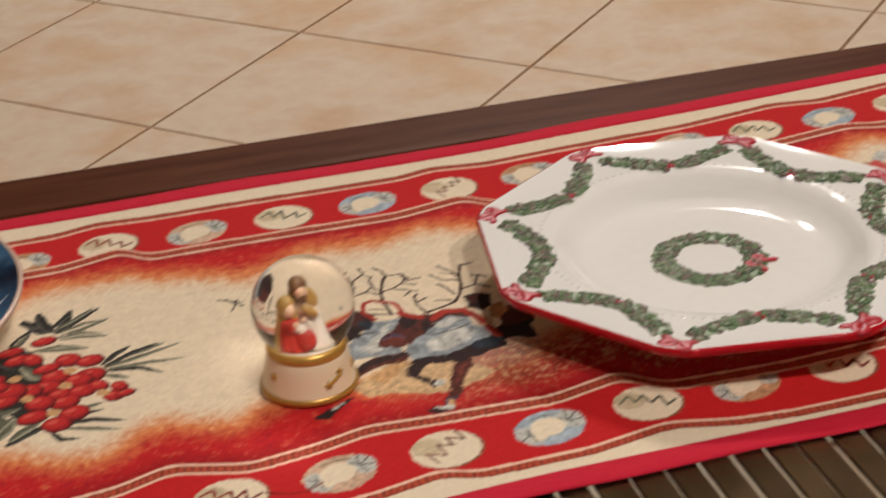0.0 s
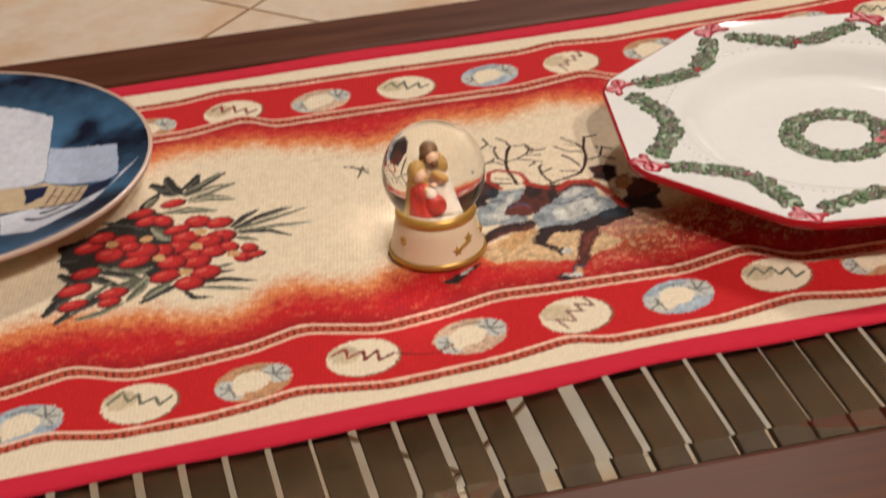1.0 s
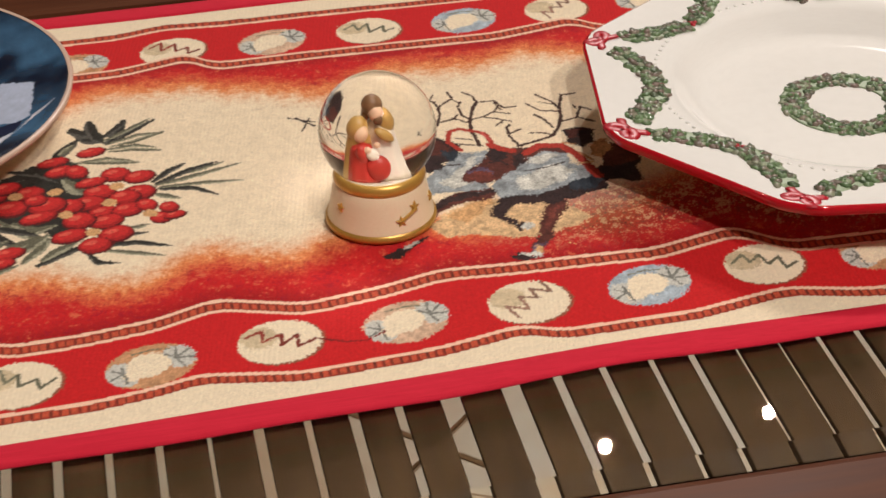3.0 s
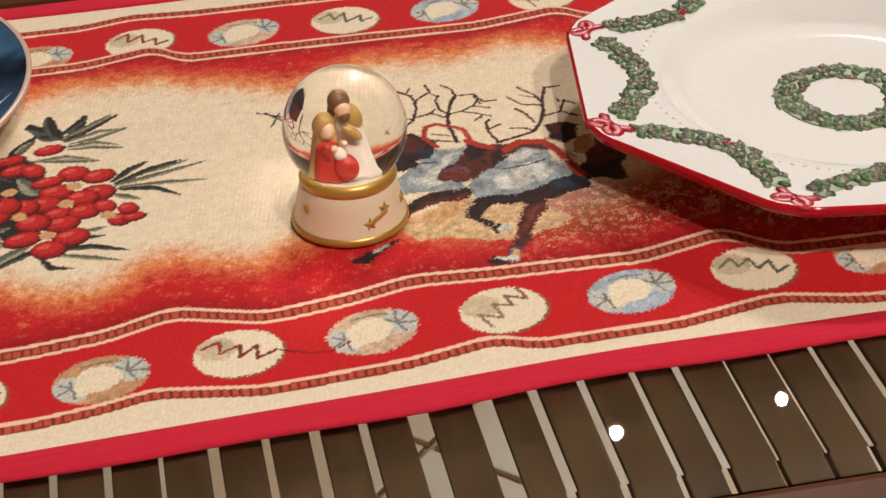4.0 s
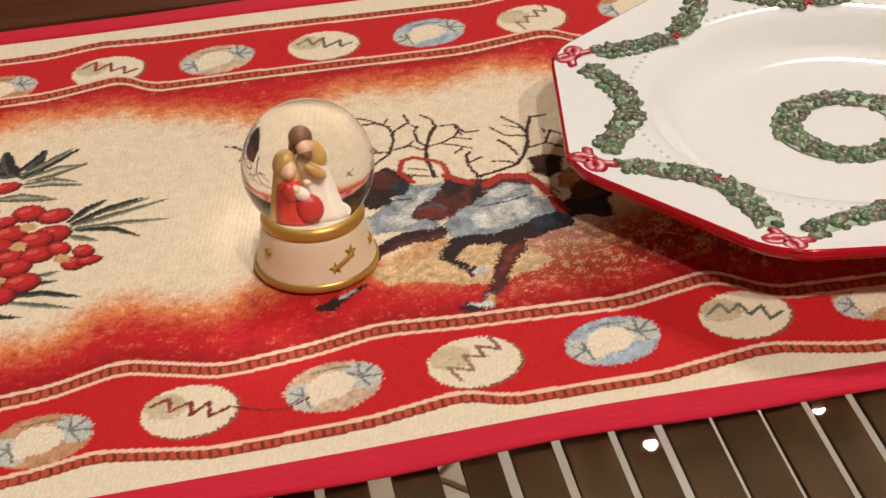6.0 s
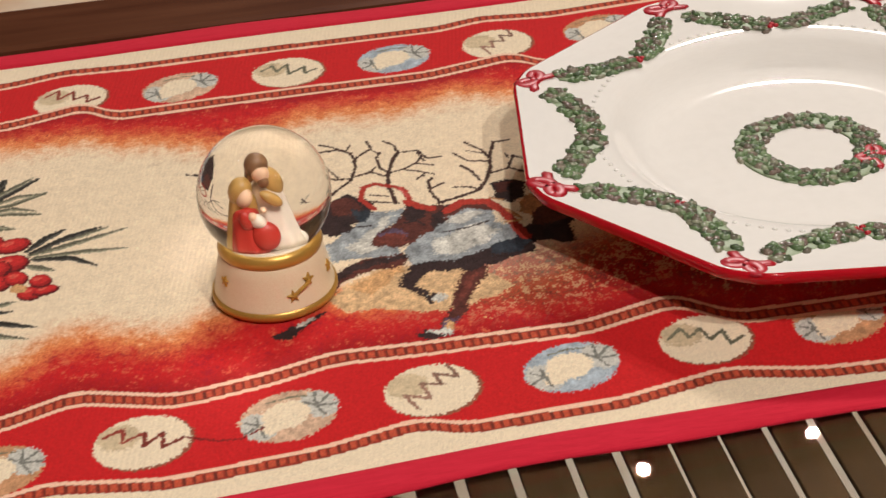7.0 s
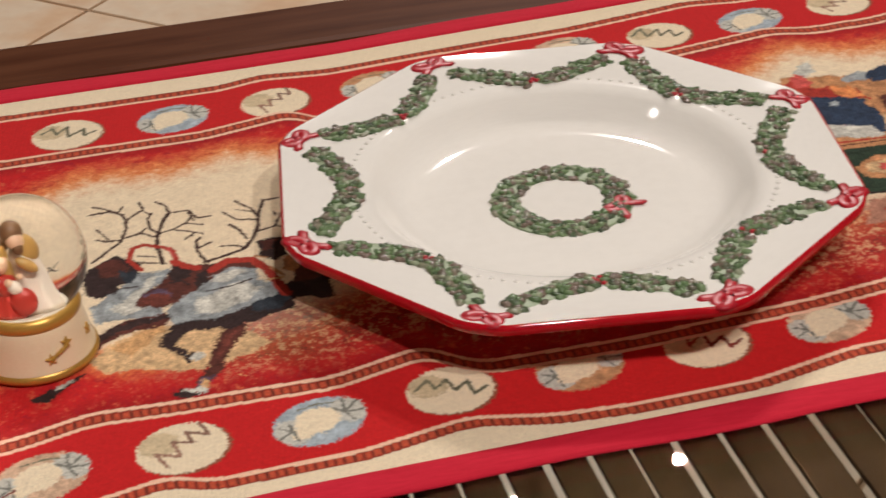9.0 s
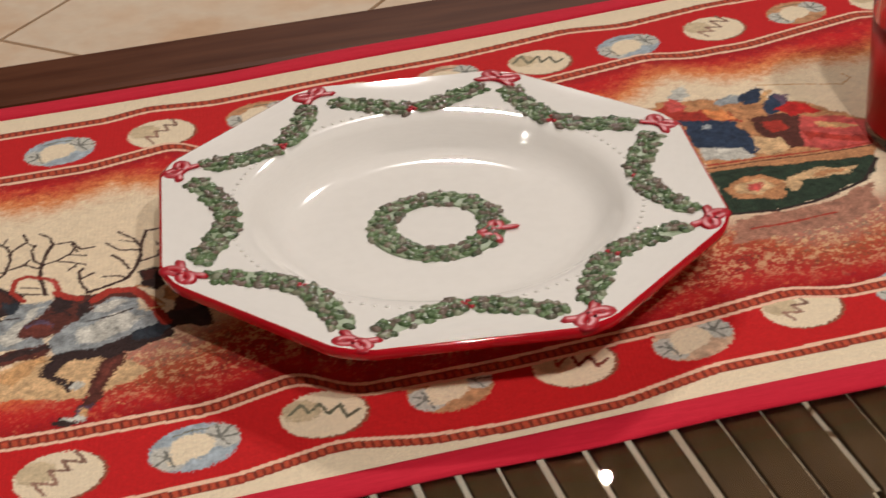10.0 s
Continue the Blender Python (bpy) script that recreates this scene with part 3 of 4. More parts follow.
cloth.stroke(ANTLER, 12, -1071, 384, -1033, 475, -993, 435)
cloth.stroke(ANTLER, 9, -1054, 463, -1059, 502)
cloth.stroke(ANTLER, 14, -1376, 194, -1396, 279, -1390, 358, -1372, 384)
cloth.stroke(ANTLER, 12, -1393, 305, -1338, 333)
cloth.stroke(ANTLER, 17, -1538, 232, -1542, 366, -1529, 462, -1489, 581, -1463, 621)
cloth.stroke(ANTLER, 12, -1463, 621, -1472, 687, -1506, 731)
cloth.stroke(ANTLER, 12, -1463, 621, -1389, 618, -1361, 544, -1303, 545)
cloth.stroke(ANTLER, 12, -1521, 469, -1461, 484, -1411, 516, -1380, 568)
cloth.stroke(ANTLER, 9, -1411, 516, -1346, 483)
cloth.stroke(ANTLER, 9, -1462, 475, -1411, 451, -1358, 412)
cloth.stroke(ANTLER, 12, -1386, 430, -1428, 391)
cloth.stroke(ANTLER, 12, -1527, 471, -1553, 516, -1554, 600, -1534, 642)
cloth.stroke(ANTLER, 9, -1392, 600, -1376, 524)
cloth.stroke(ANTLER, 14, -1799, 325, -1739, 387, -1676, 450, -1645, 542, -1639, 611)
cloth.stroke(ANTLER, 14, -1639, 611, -1649, 667, -1695, 709, -1775, 704)
cloth.stroke(ANTLER, 12, -1671, 692, -1710, 733, -1760, 767)
cloth.stroke(ANTLER, 9, -1662, 689, -1638, 731)
cloth.stroke(ANTLER, 12, -1639, 611, -1590, 659, -1562, 679, -1572, 746)
cloth.stroke(ANTLER, 9, -1563, 670, -1537, 624)
cloth.stroke(ANTLER, 12, -1675, 468, -1592, 494, -1546, 449)
cloth.stroke(ANTLER, 9, -1596, 496, -1565, 528)
cloth.stroke(ANTLER, 12, -1680, 465, -1728, 470, -1768, 495)
cloth.stroke(ANTLER, 9, -1722, 482, -1758, 575)
cloth.stroke(ANTLER, 9, -1311, 290, -1251, 281, -1218, 254)
cloth.stroke(ANTLER, 9, -1623, 318, -1554, 289)
cloth.stroke(ANTLER, 9, -1614, 263, -1525, 228)
cloth.stroke(RUST, 23, -1624, 213, -1661, 294, -1640, 381, -1594, 399, -1534, 363, -1493, 329, -1483, 247)
cloth.stroke(RUST, 38, -1493, 228, -1458, 183, -1414, 153)
cloth.stroke(SALMON, 12, -1506, 346, -1488, 270)
cloth.stroke(RUST, 41, -1362, 121, -1295, 171, -1204, 149, -1159, 58, -1139, -53, -1122, -139)
cloth.stroke(OCHRE, 12, -1190, 175, -1149, 146)
cloth.stroke(OCHRE, 14, -1147, 76, -1111, -2)
cloth.stroke(PALE_BUD, 12, -1171, -18, -1114, -18)
cloth.stroke(PALE_BUD, 9, -1374, -615, -1347, -636)
cloth.fill(SOOT, -2078, -542, -2026, -493, -1926, -442, -1880, -415, -1926, -468, -1978, -514, -2023, -564)
cloth.fill(PALE_GREY, -1999, -480, -1951, -450, -1946, -473, -1988, -497)
cloth.stroke(SOOT, 12, -2260, 666, -2190, 577)
cloth.stroke(SOOT, 8, -2292, 675, -2187, 613)
cloth.stroke(SOOT, 8, -2248, 548, -2205, 651)
# holly sprig
cloth.fill(LEAF_DARK, -3388, 504, -3244, 527, -3107, 253, -3150, 37, -3320, -82, -3502, 20, -3636, 1, -3715, 130, -3713, 297, -3574, 376)
cloth.leaf(LEAF_DARK, 60, -3662, 56, -3549, -45, -3461, -138)
cloth.leaf(LEAF, 50, -3544, 72, -3433, -52, -3310, -141)
cloth.leaf(LEAF_DARK, 50, -3759, -150, -3665, -37, -3549, -45)
cloth.leaf(LEAF, 60, -3531, -165, -3437, -121, -3341, -77)
cloth.leaf(LEAF_DARK, 45, -3389, -293, -3281, -222, -3204, -183)
cloth.leaf(LEAF, 45, -3444, -256, -3369, -162, -3342, -100)
cloth.leaf(LEAF_DARK, 55, -3763, -348, -3671, -262, -3556, -204, -3440, -189)
cloth.leaf(LEAF, 40, -3674, -349, -3583, -330, -3467, -272)
cloth.leaf(LEAF_DARK, 60, -3806, -271, -3737, -178, -3667, -129)
cloth.leaf(LEAF, 70, -3265, 345, -3223, 257, -3189, 222)
cloth.leaf(LEAF_DARK, 70, -3222, 791, -3153, 677, -3079, 657)
cloth.leaf(LEAF_DARK, 60, -3146, 844, -3136, 672)
cloth.leaf(LEAF_DARK, 50, -2999, 827, -3036, 712, -3081, 624)
cloth.leaf(LEAF_DARK, 30, -2866, 807, -2984, 709, -3069, 621)
cloth.leaf(LEAF, 30, -2837, 686, -2967, 626, -3071, 600)
cloth.leaf(LEAF, 28, -2862, 526, -2973, 557, -3075, 557)
cloth.leaf(LEAF, 32, -2960, 440, -3083, 463, -3230, 492)
cloth.leaf(LEAF_DARK, 60, -3316, 515, -3260, 607, -3203, 691)
cloth.leaf(LEAF_DARK, 69, -3230, 774, -3131, 716, -3092, 642)
cloth.leaf(LEAF_DARK, 50, -3152, 835, -3133, 685)
cloth.leaf(LEAF_DARK, 32, -3104, 677, -3007, 796, -2997, 826)
cloth.leaf(LEAF, 27, -3091, 658, -2950, 765, -2886, 820)
cloth.leaf(LEAF, 27, -3079, 623, -2943, 682, -2855, 681)
cloth.leaf(LEAF, 27, -3083, 577, -2965, 593, -2881, 555)
cloth.leaf(LEAF, 27, -3204, 486, -3088, 501, -2984, 459)
cloth.leaf(LEAF_DARK, 36, -2910, 260, -2831, 343, -2769, 387)
cloth.leaf(LEAF_DARK, 36, -2897, 242, -2761, 324, -2641, 368)
cloth.leaf(LEAF, 32, -2899, 227, -2738, 273, -2544, 336)
cloth.leaf(LEAF, 29, -2886, 210, -2717, 209, -2549, 194)
cloth.leaf(LEAF_DARK, 32, -2888, 195, -2750, 174, -2660, 101)
cloth.leaf(LEAF, 36, -2912, 159, -2813, 104)
cloth.leaf(LEAF, 23, -2749, 306, -2613, 361)
cloth.leaf(LEAF, 50, -3268, 354, -3230, 285, -3193, 218)
cloth.leaf(LEAF_DARK, 46, -3488, 471, -3363, 423, -3297, 346)
cloth.leaf(LEAF, 55, -3475, 40, -3397, -35, -3315, -2)
cloth.leaf(LEAF_DARK, 46, -3582, 40, -3477, -14, -3385, -64)
cloth.leaf(LEAF, 50, -3368, -252, -3299, -193, -3230, -145)
cloth.leaf(LEAF, 50, -3443, -181, -3388, -117, -3346, -75)
cloth.leaf(LEAF_DARK, 32, -3547, -128, -3641, -233, -3719, -313)
cloth.leaf(LEAF, 36, -3506, -86, -3600, -167, -3693, -295)
cloth.leaf(LEAF_DARK, 36, -3140, -194, -3007, -202, -2879, -254)
cloth.leaf(LEAF, 32, -3130, -236, -3014, -279, -2912, -319)
cloth.leaf(LEAF_DARK, 32, -3197, -245, -3162, -318, -3085, -338)
cloth.leaf(LEAF, 27, -3065, -94, -2997, -85, -2949, -75)
cloth.leaf(LEAF_DARK, 27, -3081, -117, -3015, -134, -2961, -135)
cloth.leaf(LEAF_DARK, 69, -3716, 48, -3637, -52, -3557, -20)
cloth.leaf(LEAF, 36, -3223, 645, -3285, 569)
cloth.leaf(LEAF_DARK, 41, -3632, 275, -3533, 365, -3434, 397)
cloth.leaf(LEAF_DARK, 46, -3714, 185, -3634, 164)
berry(-3057, 357, 59, 55)
berry(-3130, 224, 62, 59)
berry(-3177, 142, 66, 55)
berry(-2961, 317, 62, 46)
berry(-2972, 189, 66, 55)
berry(-3031, 161, 62, 55)
berry(-3121, 58, 62, 46)
berry(-3025, 60, 62, 50)
berry(-3113, -14, 66, 50)
berry(-3220, 14, 62, 59)
berry(-3260, -97, 70, 46)
berry(-3081, -117, 66, 55)
berry(-3166, -188, 62, 55)
berry(-3253, 134, 55, 55)
berry(-3341, 157, 74, 64)
berry(-3379, 70, 74, 41)
berry(-3484, 166, 66, 59)
berry(-3411, 275, 59, 50)
berry(-3386, 211, 44, 41)
berry(-3570, 259, 70, 46)
berry(-3506, 334, 62, 46)
berry(-3278, 430, 66, 41)
berry(-3309, 514, 66, 36)
berry(-3215, 414, 44, 55)
berry(-3148, 570, 59, 36)
berry(-3159, 310, 66, 36)
berry(-2947, 82, 40, 46)
berry(-2896, -29, 44, 41)
berry(-2841, -21, 44, 27)
berry(-2861, 46, 37, 41)
berry(-3603, 32, 66, 41)
berry(-3502, -179, 66, 41)
berry(-3524, -245, 51, 32)
berry(-3665, -98, 74, 46)
berry(-3679, -223, 66, 36)
cloth.blob(PALE_BUD, -3058, 255, 30, 30)
cloth.blob(PALE_BUD, -3095, 129, 30, 30)
cloth.blob(PALE_BUD, -3170, -88, 30, 30)
cloth.blob(PALE_BUD, -3271, 69, 30, 30)
cloth.blob(PALE_BUD, -2940, 10, 30, 30)
cloth.blob(PALE_BUD, -3467, 261, 30, 30)
cloth.blob(PALE_BUD, -3308, 262, 30, 30)
# sleigh with gifts
cloth.fill(OCHRE, 1149, 792, 1320, 943, 1673, 853, 1942, 707, 2137, 430, 2004, 131, 1688, 87, 1290, 243)
cloth.fill(RUST, 1218, 827, 1359, 902, 1417, 810, 1591, 734, 1600, 632, 1432, 686, 1292, 742)
cloth.fill(SALMON, 1331, 901, 1430, 963, 1426, 850, 1351, 817)
cloth.fill(PALE_GREY, 1387, 968, 1494, 1055, 1492, 938, 1433, 911)
cloth.fill(ORANGE, 1474, 781, 1577, 764, 1598, 657, 1502, 671)
cloth.fill(GREY_BLUE, 1568, 857, 1659, 884, 1724, 871, 1649, 799, 1582, 788)
cloth.fill(NAVY, 1712, 876, 1829, 907, 1777, 786, 1696, 767, 1654, 810)
cloth.fill(PALE_BUD, 1753, 770, 1833, 880, 1867, 879, 1786, 757)
cloth.fill(NAVY, 1747, 734, 1865, 828, 1893, 791, 1861, 702, 1740, 613)
cloth.fill(PLUM, 1855, 806, 1908, 798, 1875, 708, 1817, 681)
cloth.fill(DARK_BROWN, 1633, 643, 1844, 621, 1878, 521, 1756, 308, 1652, 315, 1631, 463)
cloth.fill(RUST, 1665, 594, 1767, 577, 1777, 483, 1691, 475)
cloth.fill(BERRY, 1779, 684, 1872, 735, 1946, 693, 1973, 588, 1831, 595)
cloth.fill(SALMON, 1852, 568, 2020, 526, 2143, 416, 2023, 192, 1863, 220, 1747, 312)
cloth.fill(RUST, 1810, 440, 2063, 292, 2042, 253, 1799, 361)
cloth.fill(PALE_BUD, 1901, 512, 2070, 409, 2008, 397, 1899, 452)
cloth.fill(TAN, 1585, 469, 1699, 424, 1697, 308, 1579, 286, 1530, 317)
cloth.fill(NAVY, 1334, 737, 1556, 655, 1585, 505, 1564, 384, 1518, 310, 1466, 399, 1314, 448)
cloth.fill(GREY_BLUE, 1418, 655, 1458, 651, 1456, 616, 1412, 609)
cloth.fill(PALE_GREY, 1317, 447, 1493, 400, 1516, 299, 1422, 302, 1305, 348)
cloth.fill(DEEP_GREEN, 1279, 247, 1510, 207, 1755, 166, 1993, 135, 1992, 79, 1855, -60, 1598, -145, 1414, -156, 1202, -125)
cloth.fill(OCHRE, 1272, 87, 1375, 143, 1468, 146, 1543, 46, 1475, -71, 1297, -28)
cloth.fill(TAN, 1324, 88, 1453, 113, 1479, 33, 1404, -17, 1317, 16)
cloth.fill(SALMON, 1387, 85, 1446, 73, 1416, 20, 1369, 28)
cloth.fill(TAN, 1527, 52, 1673, 109, 1897, 71, 1815, 15, 1643, 39, 1525, -43)
cloth.fill(OCHRE, 1688, 87, 1839, 72, 1794, 35, 1670, 50)
cloth.stroke(SOOT, 17, 1991, 96, 1855, -60, 1602, -147, 1410, -165, 1200, -129)
cloth.stroke(OCHRE, 35, 1241, 251, 1525, 240, 1776, 209, 2028, 201)
cloth.stroke(RUST, 12, 1262, 298, 1543, 278, 1795, 247, 2043, 230)
cloth.stroke(DARK_BROWN, 9, 1250, 269, 1532, 254, 1783, 223, 2033, 211)
cloth.stroke(SOOT, 12, 1472, 182, 1494, 185)
cloth.fill(EARTH, 1206, -172, 1580, -180, 1871, -93, 1810, -279, 1617, -356, 1120, -359)
cloth.stroke(RUST, 12, 1236, -268, 1407, -275, 1614, -264)
cloth.stroke(PALE_BUD, 9, 1825, 935, 2022, 869, 2190, 802, 2260, 853, 2241, 901)

# borders: red band with ornaments between two beaded braids, then a cream stripe
below, above = cy < near_in, cy > far_in
cloth.paint(below | above, BAND_RED, 0.07)
NEAR_Y = ((-0.5, -0.108), (-0.30, -0.105), (-0.253, -0.1005), (-0.16, -0.0975), (-0.113, -0.0972), (-0.067, -0.0925), (0.067, -0.094), (0.116, -0.088), (0.33, -0.09))
FAR_Y = ((-0.5, 0.145), (-0.314, 0.142), (-0.2725, 0.1475), (-0.2265, 0.1445), (-0.134, 0.1462), (-0.0455, 0.150), (0.046, 0.156), (0.139, 0.1565), (0.24, 0.163), (0.33, 0.165))
orn_rng = random.Random(9)


def bauble(X, Y, zig, tilt):
    """A cream ball with a zigzag stitched across it."""
    cloth.blob(lin(146, 84, 62), X + 8, Y - 8, 158, 137, 0.2, 0.12, 1.6)
    cloth.blob(PALE_CREAM, X, Y, 154, 136, 0.2, 0.05, 1.8)
    shade = cloth.blob(lin(206, 186, 152), X - 70, Y + 40, 70, 64, 0.4, 0.08, 3.0)
    cloth.c[shade] *= (1 + 0.10 * cloth.mottle[shade])[:, None]
    pts = []
    for q in range(8):
        u, v = -118 + 34 * q + orn_rng.uniform(-7, 7), (36 if q % 2 else -30) * (1 + 0.4 * orn_rng.uniform(-1, 1)) - 0.0022 * (q - 3.5) ** 2 * 200
        pts += [X + 6 + u * math.cos(tilt) - v * math.sin(tilt), Y + 22 + u * math.sin(tilt) + v * math.cos(tilt)]
    cloth.stroke(zig, 14, *pts)
    cloth.stroke(tuple(c * 0.6 for c in zig), 9, *pts[6:])


def wrapped(X, Y, ring):
    """A round sweet or parcel: shaded wrapper, pale middle, a twist of dark threads at each end."""
    body = cloth.blob(ring, X, Y, 164, 128, 0.3, 0.1, 2.2)
    cloth.c[body] *= np.clip(1 + 0.2 * cloth.mottle[body], 0.6, 1.3)[:, None]
    cloth.blob(PALE_GREY, X - 98, Y - 36, 58, 74, 0.3, 0.12, 2.4)
    cloth.blob(PALE_GREY, X + 104, Y + 38, 58, 72, 0.3, 0.12, 2.4)
    cloth.blob(PALE_CREAM, X - 8, Y + 6, 82, 70, 0.5, 0.07, 2.4)
    cloth.blob(PALE_CREAM, X - 60, Y - 46, 44, 34, 0.5, 0.07, 2.4)
    for du, dv in ((48, 50), (4, 74), (62, -4), (24, -52), (-36, 30)):
        cloth.stroke(SLATE, 10, X + 92, Y + 30, X + 92 + du, Y + 30 + dv)
    for du, dv in ((-52, -34), (-40, 26), (10, -60), (-6, 44)):
        cloth.stroke(SLATE, 9, X - 96, Y - 30, X - 96 + du, Y - 30 + dv)
    cloth.stroke(ZIG_GREEN, 8, X - 60, Y + 84, X + 10, Y + 98, X + 70, Y + 92)


SLATE = lin(122, 122, 114)
for k in range(18):
    ox = -0.4865 + 0.0463 * k
    for far, X, Y in ((False, ox, np.interp(ox, *zip(*NEAR_Y))), (True, ox - 0.018, np.interp(ox - 0.018, *zip(*FAR_Y)))):
        X, Y, kind = X * 1e4, float(Y) * 1e4, k % 6
        if kind % 2:
            which = (1, 0, 2)[kind // 2] if far else kind // 2
            bauble(X, Y, (ZIG_BROWN, ZIG_GREEN, ZIG_RED)[which], (0.75, -0.42, -0.5)[which])
        else:
            wrapped(X, Y, (lin(206, 172, 144), lin(166, 178, 186), lin(196, 146, 106))[kind // 2])
for side, inner, outer in ((-1, near_in, near_out), (1, far_in, far_out)):
    cloth.paint((cy - outer) * side > 0.0, PALE_CREAM, 0.05)
    for line, wide_braid in ((inner, 0.0078), (outer, 0.0058)):
        d = (cy - line) * side
        mid = wide_braid / 2 + (0.0 if line is inner else 0.0004)
        cloth.paint((d > -0.0004) & (d < wide_braid), BRAID, 0.16)
        cloth.paint((np.mod(cx, 0.0032) < 0.0021) & (np.abs(d - mid) < 0.0016), lin(192, 82, 56), 0.12)
        cloth.paint((np.mod(cx + 0.0008, 0.0032) < 0.0008) & (np.abs(d - mid) < 0.0018), lin(112, 46, 34), 0.1)
        cloth.paint(np.abs(d - 0.0003) < 0.0010, PINK_LINE, 0.06)
        if line is inner:
            cloth.paint(np.abs(d - wide_braid + 0.0006) < 0.0009, PINK_LINE, 0.06)
# a long tail of thread from one ornament
cloth.stroke(lin(120, 30, 28), 8, -2410, -1020, -2320, -1062, -2240, -1070, -2170, -1030)
runner = cell_mesh("table_runner", verts, faces, cloth.c, WOVEN)
tagged(runner, "red and cream woven tapestry runner with reindeer and holly", "table runner")


def binding(near):
    n = 260
    xs = np.linspace(RX0, RX1, n)
    e0 = near_edge(xs) if near else far_edge(xs)
    s = -1 if near else 1
    bm = bmesh.new()
    prof = ((-0.0006, -0.0002), (0.0, 0.0007), (0.0018, 0.0011), (0.006, 0.0010), (0.0112, 0.0009), (0.0130, 0.0003), (0.0133, -0.0005), (0.0122, -0.0009))
    rows = []
    for x, y0 in zip(xs, e0):
        wv = 1 + 0.06 * math.sin(23 * x) + 0.04 * math.sin(61 * x + 1)
        rows.append([bm.verts.new((x, y0 + s * o * wv, float(lie(x, y0 + s * o * wv)) + h)) for o, h in prof])
    for a, b in zip(rows, rows[1:]):
        for i in range(len(prof) - 1):
            bm.faces.new((a[i], a[i + 1], b[i + 1], b[i]))
    return part("binding", bm, BINDING, runner, "plain crimson cloth binding", True)


binding(True)
binding(False)
for xe, s in ((RX0, -1), (RX1, 1)):
    y0, y1 = float(near_edge(np.float64(xe))) - 0.0118, float(far_edge(np.float64(xe))) + 0.0118
    block("binding", (min(xe - s * 0.001, xe + s * 0.012), y0, -0.0008), (max(xe - s * 0.001, xe + s * 0.012), y1, 0.0022), 0.0006, BINDING, runner, "plain crimson cloth binding")

# ---- octagonal soup plate ----
A0 = radians(148.5)
RIM_Z = 0.0275


def octa(a, corner):
    s = (a - A0 + math.pi / 8) % (math.pi / 4) - math.pi / 8
    d = abs(s)
    flat = corner * math.cos(math.pi / 8) / math.cos(math.pi / 8 - d)
    return min(flat, corner * 0.978 + 0.0)


TOP = [(0.0, 0.0125, 0), (0.030, 0.0125, 0), (0.052, 0.0127, 0), (0.0595, 0.0134, 0), (0.0645, 0.0152, 0), (0.0690, 0.0190, 0), (0.0725, 0.0225, 0), (0.0750, 0.0243, 0), (0.0785, 0.0252, 0),
       (0.083, 0.0254, 0.0), (0.095, 0.0260, 0.45), (0.108, 0.0268, 0.9), (0.1135, 0.0274, 1), (0.1158, 0.0277, 1)]
EDGE = [(0.1158, 0.0277, 1), (0.1168, 0.0273, 1), (0.1171, 0.0260, 1), (0.1166, 0.0238, 1), (0.1140, 0.0222, 1)]
UNDER = [(0.1140, 0.0222, 1), (0.100, 0.0210, 0.6), (0.082, 0.0195, 0), (0.068, 0.009, 0), (0.060, 0.0035, 0), (0.0585, 0.0022, 0), (0.0545, 0.0022, 0), (0.053, 0.006, 0), (0.0, 0.007, 0)]
plate = empty("soup_plate", (0, 0, 0))
tagged(plate, "octagonal white soup plate with raised green garlands and red rim", "plate")


def octa_lathe(rings):
    def shape(k, a, r):
        w = rings[k][2]
        return r * (1 - w) + octa(a, r) * w if w else r
    return lathe([(r, z) for r, z, w in rings], 160, shape)


part("dish", octa_lathe(TOP), WHITE_GLAZE, plate, "", True)
part("rim", octa_lathe(EDGE), RED_GLAZE, plate, "red glazed edge", True)
part("underside", octa_lathe(UNDER), WHITE_GLAZE, plate, "", True)


def rim_height(r):
    for (ra, za, _), (rb, zb, _) in zip(TOP, TOP[1:]):
        if ra <= r <= rb:
            return za + (zb - za) * (r - ra) / (rb - ra)
    return RIM_Z


bm = bmesh.new()
for i in range(112):
    a = 2 * math.pi * i / 112
    lump(bm, Matrix.LocRotScale((0.0815 * math.cos(a), 0.0815 * math.sin(a), 0.0253), None, (0.0011, 0.0011, 0.0007)))
tagged(part("beading", bm, WHITE_GLAZE, plate, "", True), kind="stuff")


def leaves(bm, pts, half, count, rng):
    for _ in range(count):
        k = rng.random() * (len(pts) - 1)
        i = int(k)
        q = pts[i].lerp(pts[i + 1], k - i)
        d = (pts[i + 1] - pts[i]).normalized()
        side = Vector((-d.y, d.x, 0))
        off = rng.uniform(-1, 1)
        q = q + side * off * half
        bulge = 0.0006 * (1 - off * off)
        z = rim_height(math.hypot(q.x, q.y)) + 0.0001 + bulge
        ang = math.atan2(d.y, d.x) + rng.uniform(-1.1, 1.1)
        m = Matrix.LocRotScale((q.x, q.y, z), Euler((rng.uniform(-0.35, 0.35), rng.uniform(-0.3, 0.3), ang)),
                               (rng.uniform(0.0020, 0.0032), rng.uniform(0.0014, 0.0023), rng.uniform(0.0007, 0.0010)))
        lump(bm, m)


def ridge(pts, half):
    """The pale low relief on which the leaves sit."""
    rb = bmesh.new()
    tube(rb, [(q.x, q.y, rim_height(math.hypot(q.x, q.y)) + 0.0001) for q in pts], half, 10, 0.1, 0.5)
    part("relief", rb, LEAF_WASH, plate, "pale green washed relief", True)


